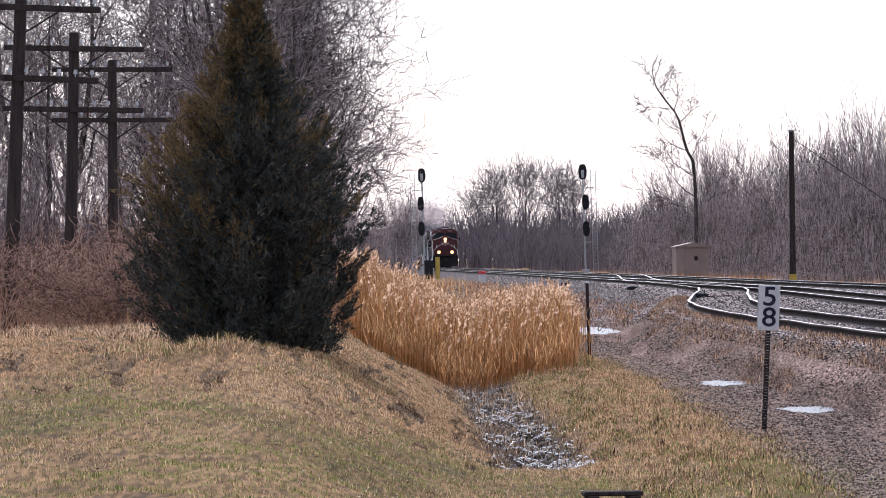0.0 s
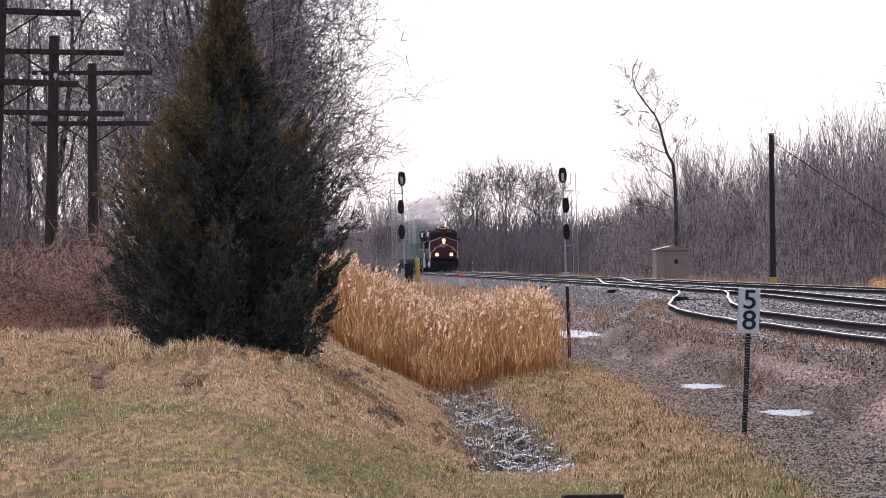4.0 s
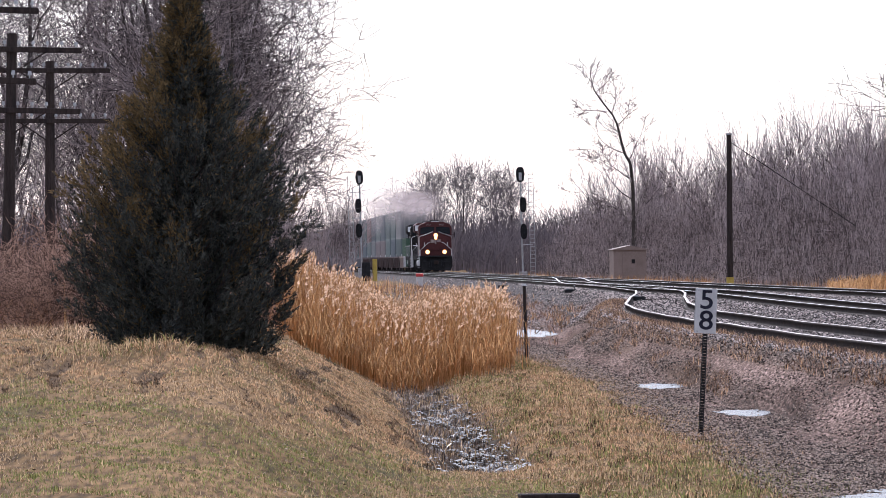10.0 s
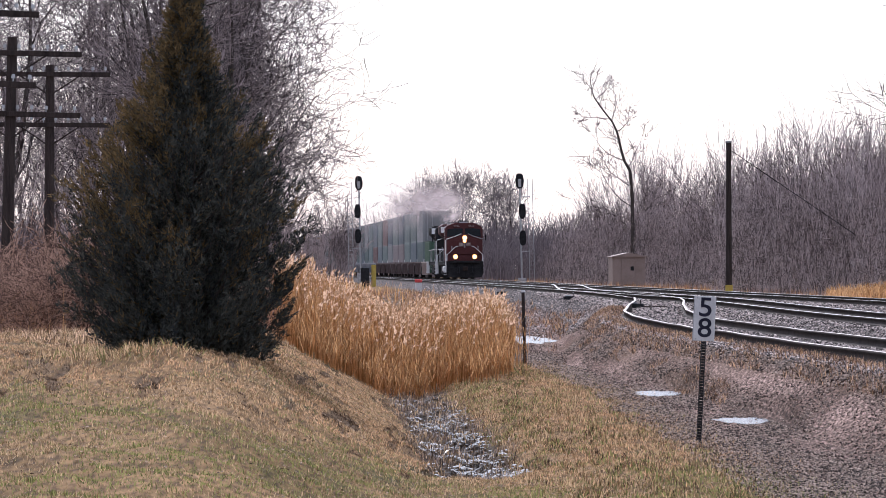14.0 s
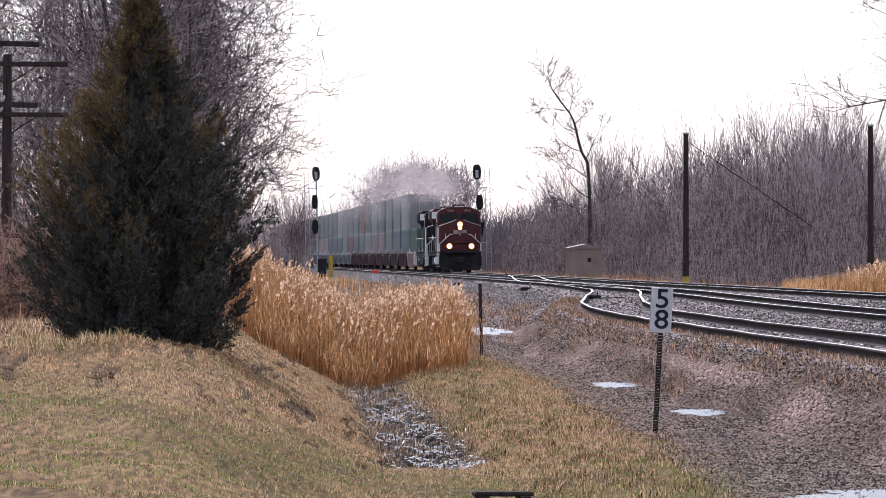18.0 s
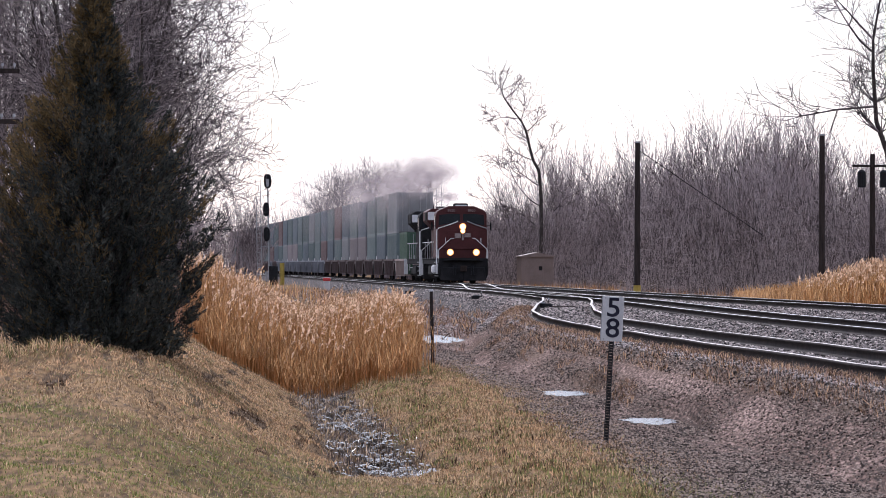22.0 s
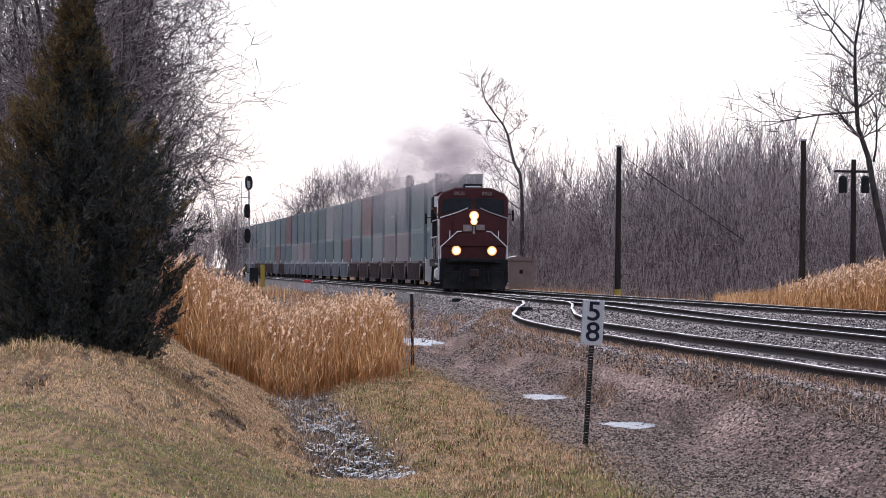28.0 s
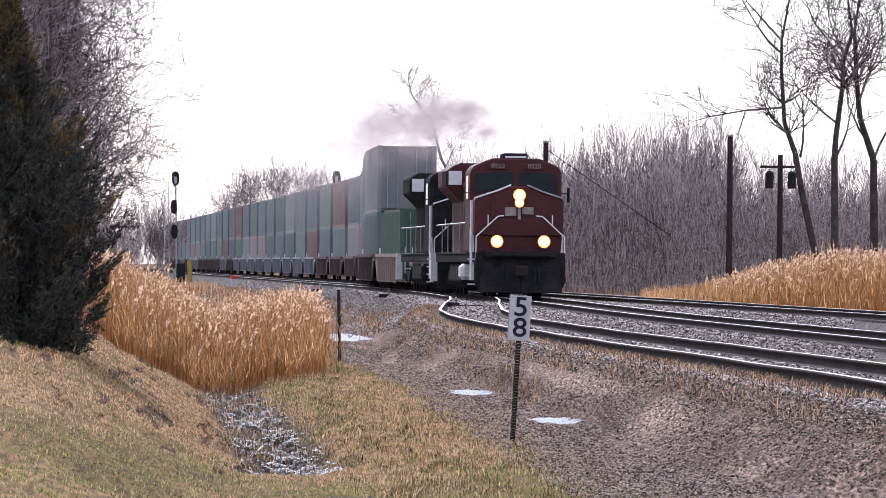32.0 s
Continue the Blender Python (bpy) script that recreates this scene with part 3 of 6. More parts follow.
        part("lens", bm, M_LAMP if lead else M_GLASS, hl, "glowing warm headlight lens" if lead else "")
        if lead:
            # Glowing disc wider than the lens, added as its warm halo.
            bm = bmesh.new()
            rod(bm, (0, 0.915, z), (0, 0.95, z), 0.21 if z > 3.3 else 0.16, n=20)
            part("lamp_halo", bm, M_HALO, hl, "amber glowing disc added as a lamp halo")
    for s in (-1, 1):
        bm = bmesh.new()
        rod(bm, (s * 0.79, 0.3, 1.86), (s * 0.79, 0.55, 1.86), 0.2, n=16)
        box(bm, s * 0.79 - 0.05, s * 0.79 + 0.05, 0.35, 0.5, 1.5, 1.72)
        dl = part("ditch_light", bm, M_BLACKSTEEL, g)
        bm = bmesh.new()
        rod(bm, (s * 0.79, 0.27, 1.86), (s * 0.79, 0.305, 1.86), 0.15, n=16)
        part("lens", bm, M_LAMP if lead else M_GLASS, dl, "glowing warm ditch light lens" if lead else "")
        if lead:
            # The ditch light's halo, added as a glowing amber disc.
            bm = bmesh.new()
            rod(bm, (s * 0.79, 0.285, 1.86), (s * 0.79, 0.32, 1.86), 0.21, n=20)
            part("lamp_halo", bm, M_HALO, dl, "amber glowing disc added as a lamp halo")
    # maker's mark as plain blocks
    bm = bmesh.new()
    for x0, x1, z0, z1 in ((-0.48, -0.1, 2.72, 3.02), (-0.05, 0.05, 2.6, 3.06), (0.1, 0.48, 2.78, 3.02)):
        box(bm, x0, x1, 0.985, 1.04, z0, z1)
    part("emblem", bm, M_EMBLEM, g, "worn off-white block emblem")
    # rails, steps
    for s in (-1, 1):
        rods("front_handrail", g, M_LWHITE, ((s * 0.55, 0.55, 2.72), (s * 0.75, 0.5, 2.7), 0.022), ((s * 0.75, 0.5, 2.7), (s * 1.48, 0.45, 2.02), 0.022), ((s * 1.48, 0.45, 2.02), (s * 1.5, 0.42, 0.6), 0.022), ((s * 1.08, 0.5, 2.4), (s * 1.08, 0.5, 2.75), 0.02), label="white tubular handrail")
        for i in range(4):
            boxes("front_step", g, M_LWHITE, (s * 1.5 - 0.22, s * 1.5 + 0.05, 0.75 + i * 0.02, 1.05, 0.4 + i * 0.28, 0.44 + i * 0.28), label="white edged boarding step")
        boxes("cab_step", g, M_LWHITE, (s * 1.5 - 0.05, s * 1.5 + 0.06, 2.0, 2.55, 0.55, 3.25), (s * 1.5 - 0.05, s * 1.5 + 0.07, 2.3, 2.8, 1.5, 2.3), label="white cab corner panel")
        posts = [((s * 1.48, y, 1.5), (s * 1.48, y, 2.5), 0.022) for y in np.arange(5.6, 21.5, 3.2)]
        rods("side_handrail", g, M_STEEL, ((s * 1.48, 5.2, 2.5), (s * 1.48, 21.7, 2.5), 0.028), *posts, label="grey side handrail")
        boxes("air_tank", g, M_LWHITE if lead else M_LBLACK, (s * 1.35 - 0.25, s * 1.35 + 0.2, 6.2, 7.7, 0.55, 1.1), bevel=0.12)
        boxes("rear_step", g, M_LWHITE, (s * 1.5 - 0.2, s * 1.5 + 0.05, 21.6, 22.0, 0.45, 1.5))
    # hood and radiator
    bm = bmesh.new()
    prism(bm, [(-0.95, 1.5), (-0.95, 3.95), (-0.7, 4.25), (0.7, 4.25), (0.95, 3.95), (0.95, 1.5)], 5.2, 21.3)
    hood = part("long_hood", bm, body_m, g, bevel=0.03)
    for i in range(9):
        for s in (-1, 1):
            boxes("hood_door", hood, body_m, (s * 0.965 - 0.02, s * 0.965 + 0.02, 5.5 + i * 1.2, 6.5 + i * 1.2, 1.75, 3.6), bevel=0.008)
    bm = bmesh.new()
    prism(bm, [(-0.95, 3.3), (-1.5, 3.85), (-1.5, 4.45), (-1.2, 4.65), (1.2, 4.65), (1.5, 4.45), (1.5, 3.85), (0.95, 3.3)], 15.6, 20.9)
    rad = part("radiator", bm, body_m, g, bevel=0.03)
    for s in (-1, 1):
        boxes("radiator_screen", rad, M_LBLACK, (s * 1.5 - 0.03, s * 1.5 + 0.03, 15.7, 18.0, 3.9, 4.4), label="dark radiator louvres")
    for s in (-1, 1):
        boxes("radiator_grille", rad, M_LWHITE, (s * 1.215 - 0.235, s * 1.215 + 0.235, 15.56, 15.6, 3.92, 4.42), label="pale radiator end grille")
    boxes("exhaust_stack", g, M_LBLACK, (-0.5, 0.5, 9.6, 10.6, 4.2, 4.6), bevel=0.04)
    boxes("equipment_box", g, body_m, (-1.45, -0.95, 5.25, 7.4, 1.5, 2.6), (-1.2, 1.2, 5.2, 8.2, 3.9, 4.5), bevel=0.04)
    rods("horn", g, M_LBLACK, ((0, 5.4, 4.5), (0, 5.4, 4.85), 0.03), ((-0.15, 5.1, 4.8), (-0.15, 5.5, 4.85), 0.09, 0.03), ((0.15, 5.1, 4.8), (0.15, 5.5, 4.85), 0.09, 0.03))
    truck(g, 4.1, 3, 1.85)
    truck(g, 18.2, 3, 1.85)
    return g


CONTAINER_TONES = {
    "grey-green": ((0.095, 0.12, 0.118), (0.155, 0.185, 0.18)), "slate blue": ((0.09, 0.108, 0.122), (0.145, 0.168, 0.182)),
    "dull red": ((0.13, 0.088, 0.085), (0.18, 0.12, 0.115)), "pale grey": ((0.17, 0.175, 0.175), (0.25, 0.25, 0.25)),
    "dusty pink": ((0.175, 0.15, 0.15), (0.24, 0.205, 0.205)), "dark green": ((0.04, 0.075, 0.05), (0.075, 0.12, 0.085)), "light grey": ((0.15, 0.152, 0.162), (0.23, 0.232, 0.245)),
}


def container(length, tone, height=2.9):
    """A ribbed steel box on corner posts, its front face at y = 0, standing on z = 0."""
    m = M_TONE[tone]
    w = 1.29
    g = new("shipping_container")
    tagged(g, f"{tone} ribbed steel container on a well car", "container", "train load")
    # ribbed sides: one zigzag outline drawn up
    for name, s in (("side_wall", -1), ("side_wall", 1)):
        bm = bmesh.new()
        n = int(length / 0.6)
        rows = []
        for i in range(n):
            y = 0.2 + (length - 0.4) * i / n
            p = (length - 0.4) / n
            for f, d in ((0.0, 0.0), (0.55, 0.0), (0.65, 0.05), (0.9, 0.05)):
                rows.append((s * (w - d), y + f * p))
        lo = [bm.verts.new((x, y, 0.15)) for x, y in rows]
        hi = [bm.verts.new((x, y, height - 0.12)) for x, y in rows]
        for i in range(len(rows) - 1):
            bm.faces.new((lo[i], lo[i + 1], hi[i + 1], hi[i]))
        part(name, bm, m, g)
    posts = []
    for y in (0, length - 0.18) if length < 13 else (0, 2.0, length - 2.2, length - 0.18):
        for s in (-1, 1):
            x = s * (w - 0.09)
            posts.append((x - 0.09, x + 0.09, y, y + 0.18, 0, height))
    for p in posts:
        boxes("corner_post", g, m, p)
    for s in (-1, 1):
        for z0, z1 in ((0.0, 0.16), (height - 0.13, height - 0.005)):
            boxes("frame_rail", g, m, (s * (w - 0.06) - 0.06, s * (w - 0.06) + 0.06, 0.18, length - 0.18, z0, z1))
    boxes("roof", g, m, (-w + 0.05, w - 0.05, 0.03, length - 0.03, height - 0.08, height - 0.02))
    boxes("floor_panel", g, m, (-w + 0.1, w - 0.1, 0.03, length - 0.03, 0.05, 0.15))
    for y in (0.03, length - 0.09):
        boxes("end_wall", g, m, (-w + 0.1, w - 0.1, y, y + 0.06, 0.1, height - 0.08))
    bars = [((x, -0.02, 0.15), (x, -0.02, height - 0.15), 0.022) for x in (-0.85, -0.4, 0.4, 0.85)]
    for b in bars:
        rods("lock_bar", g, M_STEEL, b, n=6)
    return g


def well_car(tone):
    """A low-slung well between two platforms, origin at rail height under its front."""
    m = M_TONE[tone]
    g = new("well_car")
    tagged(g, f"{tone} steel well car carrying containers", "well car", "train")
    for s in (-1, 1):
        bm = bmesh.new()
        prism(bm, [(0.9, 1.2), (2.0, 0.5), (2.4, 0.32), (16.9, 0.32), (17.3, 0.5), (18.4, 1.2), (17.6, 1.42), (1.7, 1.42)], s * 1.42, s * 1.5, "x")
        side = part("side_sill", bm, m, g, bevel=0.015)
        boxes("top_chord", side, m, (s * 1.47 - 0.09, s * 1.47 + 0.09, 1.5, 17.8, 1.36, 1.5))
        for y in np.arange(2.6, 17, 1.6):
            boxes("rib", side, m, (s * 1.53 - 0.04, s * 1.53 + 0.04, y - 0.05, y + 0.05, 0.36, 1.38))
    boxes("floor_panel", g, m, (-1.42, 1.42, 2.2, 17.1, 0.34, 0.44))
    for y0, y1 in ((-0.55, 1.9), (17.4, 19.85)):
        boxes("platform", g, m, (-1.0, 1.0, y0 + 0.5, y1 - 0.3, 0.98, 1.2), bevel=0.03)
    for y in (0.2, 19.1):
        rods("ladder", g, M_LWHITE, *[((x, y, 0.7), (x, y, 1.75), 0.02) for x in (-1.25, -0.95)], *[((-1.25, y, z), (-0.95, y, z), 0.015) for z in (0.9, 1.2, 1.5)], n=5)
        boxes("coupler", g, M_RAIL, (-0.12, 0.12, y - 0.55, y + 0.55, 0.75, 0.95))
    truck(g, 0.35, 2, 1.75, material=M_TONE[tone] if tone == "light grey" else None)
    return g


M_TONE = {k: ramp_mat("paint_" + k.replace(" ", "_").replace("-", "_"), a, b, 0.8, 0.6, bump=0.05, obj=0.5) for k, (a, b) in CONTAINER_TONES.items()}
M_TONE["rust brown"] = ramp_mat("paint_rust_brown", (0.072, 0.052, 0.048), (0.135, 0.10, 0.095), 0.8, 0.8, bump=0.1)
M_TONE["pinkish grey"] = ramp_mat("paint_pinkish_grey", (0.24, 0.18, 0.155), (0.34, 0.27, 0.24), 0.8, 0.7, bump=0.1)
PITCH, TRAIN_V, HEAD_Y = 19.5, 17.7, 217.0
ROLLING = []          # (thing, metres behind the nose, height)


def build_train():
    ROLLING.append((locomotive(True), 0.0, 0.0))
    ROLLING.append((locomotive(False), 22.6, 0.0))
    rng = random.Random(5)
    made = {}

    def get(kind, *a):
        key = (kind, *a)
        if key in made:
            return copy_thing(made[key], Matrix())
        made[key] = container(*a) if kind == "box" else well_car(*a)
        return made[key]

    upper = ["pale grey", "grey-green", "grey-green", "slate blue", "grey-green", "slate blue", "dull red", "grey-green", "slate blue", "grey-green"]
    lower = ["grey-green", "slate blue", "grey-green", "dusty pink", "dusty pink", "pale grey", "grey-green", "slate blue", "dull red", "grey-green"]
    for k in range(32):
        s = 45.6 + PITCH * k
        tone = "pinkish grey" if k == 0 else "rust brown" if k < 9 else "light grey" if k < 16 else rng.choice(["rust brown", "light grey"])
        ROLLING.append((get("car", tone), s, 0.0))
        low = "dark green" if k == 0 else lower[(k - 1) % 10]
        ROLLING.append((get("box", 12.19 if k == 0 else 16.15, low), s + (3.6 if k == 0 else 1.65), 0.44))
        if k:
            ROLLING.append((get("box", 16.15, upper[(k - 1) % 10]), s + 1.65, 3.345))


build_train()


def train_pose(t, back, up):
    """Where a car stands whose front is `back` metres behind the nose."""
    y = HEAD_Y + TRAIN_V * (32.0 - t) + back
    x, x1 = float(x_train(y)), float(x_train(y + 14.0))
    return pose(x, y, RAIL_Z + up, 0, 0, math.degrees(math.atan2(-(x1 - x), 14.0)))


def smoke_material(name, density):
    m = bpy.data.materials.new(name)
    m.use_nodes = True
    nt = m.node_tree
    L = nt.links.new
    out = nt.nodes["Material Output"]
    nt.nodes.remove(nt.nodes["Principled BSDF"])
    tc = nt.nodes.new("ShaderNodeTexCoord")
    flat = nt.nodes.new("ShaderNodeMapping")
    flat.inputs["Scale"].default_value = (1, 0, 1)
    L(tc.outputs["Object"], flat.inputs[0])
    ln = nt.nodes.new("ShaderNodeVectorMath")
    ln.operation = "LENGTH"
    L(flat.outputs[0], ln.inputs[0])
    fall = nt.nodes.new("ShaderNodeMapRange")
    fall.interpolation_type = "SMOOTHSTEP"
    fall.inputs["From Min"].default_value = 0.70
    fall.inputs["From Max"].default_value = 0.0
    L(ln.outputs["Value"], fall.inputs["Value"])
    nz = nt.nodes.new("ShaderNodeTexNoise")
    nz.inputs["Scale"].default_value = 2.2
    nz.inputs["Detail"].default_value = 5
    L(tc.outputs["Object"], nz.inputs["Vector"])
    rag = nt.nodes.new("ShaderNodeMapRange")
    rag.inputs["From Min"].default_value = 0.30
    rag.inputs["From Max"].default_value = 0.62
    L(nz.outputs["Fac"], rag.inputs["Value"])
    mul = nt.nodes.new("ShaderNodeMath")
    mul.operation = "MULTIPLY"
    L(fall.outputs[0], mul.inputs[0])
    L(rag.outputs[0], mul.inputs[1])
    dens = nt.nodes.new("ShaderNodeMath")
    dens.operation = "MULTIPLY"
    dens.inputs[1].default_value = density
    L(mul.outputs[0], dens.inputs[0])
    cl = nt.nodes.new("ShaderNodeBsdfTransparent")
    df = nt.nodes.new("ShaderNodeBsdfTranslucent")
    df.inputs["Color"].default_value = (0.48, 0.41, 0.40, 1)
    d2 = nt.nodes.new("ShaderNodeBsdfDiffuse")
    d2.inputs["Color"].default_value = (0.48, 0.41, 0.40, 1)
    both = nt.nodes.new("ShaderNodeMixShader")
    L(df.outputs[0], both.inputs[1])
    L(d2.outputs[0], both.inputs[2])
    mx = nt.nodes.new("ShaderNodeMixShader")
    L(dens.outputs[0], mx.inputs[0])
    L(cl.outputs[0], mx.inputs[1])
    L(both.outputs[0], mx.inputs[2])
    L(mx.outputs[0], out.inputs["Surface"])
    return m


def smoke():
    """Exhaust drifting back over the train: a row of lumpy billows that ride along with it."""
    puffs = ((13, 5.5, 1.6, 1.0), (25, 6.4, 3.0, 1.1), (46, 6.9, 4.8, 1.0), (80, 6.8, 6.6, 0.8), (135, 6.4, 8.2, 0.5))
    for i, (back, z, r, dens) in enumerate(puffs):
        bm = bmesh.new()
        bmesh.ops.create_icosphere(bm, subdivisions=4, radius=1.0)
        gone = [v for v in bm.verts if v.co.y > 0.05]
        bmesh.ops.delete(bm, geom=gone, context="VERTS")
        for v in bm.verts:
            n = noise.noise(v.co * 1.9 + Vector((i * 7.0, 0, 0)))
            v.co = Vector((v.co.x, v.co.y * 0.35, v.co.z)) * (1 + 0.12 * n)
        me = finish(bm, "smoke_billow", smoke_material("exhaust_smoke", dens))
        me.polygons.foreach_set("use_smooth", [True] * len(me.polygons))
        g = new("smoke_billow", me)
        tagged(g, "thin brownish-grey exhaust smoke trailing over the train", "smoke", "exhaust smoke")
        g.scale = (r * 1.25, r, r * 0.8)
        SMOKE.append((g, back, z))


SMOKE = []
smoke()


def motions():
    for k, (thing, back, z) in enumerate(SMOKE):
        rows = []
        for t in range(33):
            m = train_pose(t, back + 3 * math.sin(t * 0.5 + k), z + 0.3 * math.sin(t * 0.8 + 2 * k))
            rows.append((float(t), pose(m.translation.x - 0.4 - back * 0.013, m.translation.y, m.translation.z, 0, 12 * math.sin(t * 0.4 + k), 0)))
        walk(thing, rows)
    for thing, back, up in ROLLING:
        walk(thing, [(t, train_pose(t, back, up)) for t in np.arange(0, 32.5, 1.0).tolist()])


# ---- trees and brush ----
def tube_arrays(segs, n=3):
    """Prisms round the segments (p, q, r0, r1), as arrays."""
    P = np.array([s[0] for s in segs], dtype=float)
    Q = np.array([s[1] for s in segs], dtype=float)
    R0 = np.array([s[2] for s in segs])[:, None]
    R1 = np.array([s[3] for s in segs])[:, None]
    D = Q - P
    D /= np.maximum(np.linalg.norm(D, axis=1, keepdims=True), 1e-9)
    ref = np.where(np.abs(D[:, 2:3]) > 0.9, np.array([[1.0, 0, 0]]), np.array([[0, 0, 1.0]]))
    A = np.cross(D, ref)
    A /= np.linalg.norm(A, axis=1, keepdims=True)
    B = np.cross(D, A)
    rings = []
    for base, R in ((P, R0), (Q, R1)):
        for i in range(n):
            c, s = math.cos(2 * math.pi * i / n), math.sin(2 * math.pi * i / n)
            rings.append(base + R * (c * A + s * B))
    V = np.stack(rings, 1).reshape(-1, 3)
    o = np.arange(len(segs))[:, None] * (2 * n)
    F = np.concatenate([o + np.array([[i, (i + 1) % n, n + (i + 1) % n, n + i]]) for i in range(n)])
    return V, F


def grow(rng, segs, p, d, length, r, depth, spread=0.55, lift=0.12, kids=(3, 5), bend=0.16, parts=5, taper=0.35, rmin=0.008, kid_len=(0.42, 0.70)):
    """One limb and the smaller ones on it."""
    d = d.normalized()
    step = length / parts
    pts = []
    for i in range(parts):
        d = (d + Vector((rng.gauss(0, bend), rng.gauss(0, bend), rng.gauss(0, bend) + lift))).normalized()
        q = p + d * step
        f0, f1 = 1 - (1 - taper) * i / parts, 1 - (1 - taper) * (i + 1) / parts
        segs.append((tuple(p), tuple(q), max(rmin, r * f0), max(rmin, r * f1), depth))
        pts.append((q, d, r * f1))
        p = q
    if depth <= 0:
        return
    for _ in range(rng.randint(*kids)):
        q, dd, rr = pts[rng.randrange(len(pts) // 3, len(pts))]
        side = Vector((rng.gauss(0, 1), rng.gauss(0, 1), rng.gauss(0, 0.6)))
        side = (side - dd * side.dot(dd)).normalized()
        grow(rng, segs, q, dd * (1 - spread) + side * spread, length * rng.uniform(*kid_len), rr * 0.62, depth - 1, spread, lift, kids, bend * 1.15, max(3, parts - 1) if depth > 1 else 3, taper, rmin, kid_len)


def tree_data(seed, height, r, depth, n_limbs, rmin, lean=0.0, first=0.25, lift=0.06, spread=0.6, kids=(3, 5), trunk_bend=0.05, limb=0.45):
    """Trunk and branch meshes of a bare tree."""
    rng = random.Random(seed)
    trunk, twigs = [], []
    p, d = Vector((0, 0, -0.3)), Vector((lean, 0, 1)).normalized()
    n = 12
    pts = []
    for i in range(n):
        d = (d + Vector((rng.gauss(0, trunk_bend), rng.gauss(0, trunk_bend), 0.05))).normalized()
        q = p + d * (height * 0.8 / n)
        f0, f1 = (1 - 0.8 * i / n), (1 - 0.8 * (i + 1) / n)
        trunk.append((tuple(p), tuple(q), r * f0 * (1.25 if i == 0 else 1), r * f1))
        pts.append((q, d, r * f1))
        p = q
    for i in range(n_limbs):
        k = first + (1 - first) * (i + rng.random()) / n_limbs
        q, dd, rr = pts[min(n - 1, int(k * n))]
        a = rng.uniform(0, 2 * math.pi)
        out = Vector((math.cos(a), math.sin(a), rng.uniform(0.15, 0.9)))
        grow(rng, twigs, q, out * spread + dd * (1 - spread), height * limb * (1.15 - 0.7 * k) * rng.uniform(0.7, 1.2), rr * 0.55, depth, kids=kids, lift=lift, rmin=rmin, bend=0.22)
    grow(rng, twigs, p, d, height * 0.25, r * 0.2, depth, kids=kids, lift=lift, rmin=rmin, bend=0.22)
    V, F = tube_arrays(trunk, 7)
    tm = mesh_np("trunk", V, F, [M_BARK])
    V, F = tube_arrays([s[:4] for s in twigs], 3)
    return tm, V, F


def bare_tree(tm, bm_, name, label, group):
    g = new(name)
    tagged(g, label, "tree", group)
    for nm, me in (("trunk", tm), ("crown", bm_)):
        o = new(nm, me)
        o.parent = g
    return g


def place(proto_list, spots, seed):
    rng = random.Random(seed)
    for i, (x, y, s) in enumerate(spots):
        ob = proto_list[i % len(proto_list)]
        m = pose(x, y, grounded(x, y) - 0.05, 0, 0, rng.uniform(0, 360)) @ Matrix.Diagonal((s, s, s, 1))
        c = copy_thing(ob, m)
        c.scale = (s, s, s)
    for ob in proto_list:
        for c in list(ob.children):
            bpy.data.objects.remove(c)
        bpy.data.objects.remove(ob)


def left_wood():
    protos = []
    for i in range(5):
        tm, V, F = tree_data(20 + i, 16, 0.15, 3, 16, 0.0095, lean=(-0.05, 0.08, 0.0, 0.1, -0.1)[i], first=0.06, kids=(3, 4), limb=0.29, lift=0.13, spread=0.5)
        protos.append(bare_tree(tm, mesh_np("crown", V, F, [M_TWIG]), "bare_tree", "tall leafless grey-brown woodland tree", "woodland trees"))
    rng = random.Random(3)
    spots = []
    for i in range(50):
        y = rng.uniform(190, 330)
        right = -0.021 * y - 4.3
        x = right - ((i + rng.random()) / 50) ** 1.15 * 0.078 * y
        spots.append((x, y, rng.uniform(0.7, 1.15)))
    place(protos, spots, 4)
    # denser trees along the wood's edge
    protos, spots = [], []
    for i in range(3):
        tm, V, F = tree_data(30 + i, 15, 0.12, 3, 18, 0.010, lean=(0.03, -0.04, 0.06)[i], first=0.05, kids=(4, 5), limb=0.26, lift=0.09, spread=0.55)
        protos.append(bare_tree(tm, mesh_np("crown", V, F, [M_TWIG]), "bare_tree", "bushy leafless tree at the wood's edge", "woodland trees"))
    for i in range(11):
        y = rng.uniform(200, 300)
        spots.append((-0.021 * y - 4.3 - rng.uniform(-0.004, 0.014) * y, y, rng.uniform(0.75, 1.1)))
    place(protos, spots, 4)


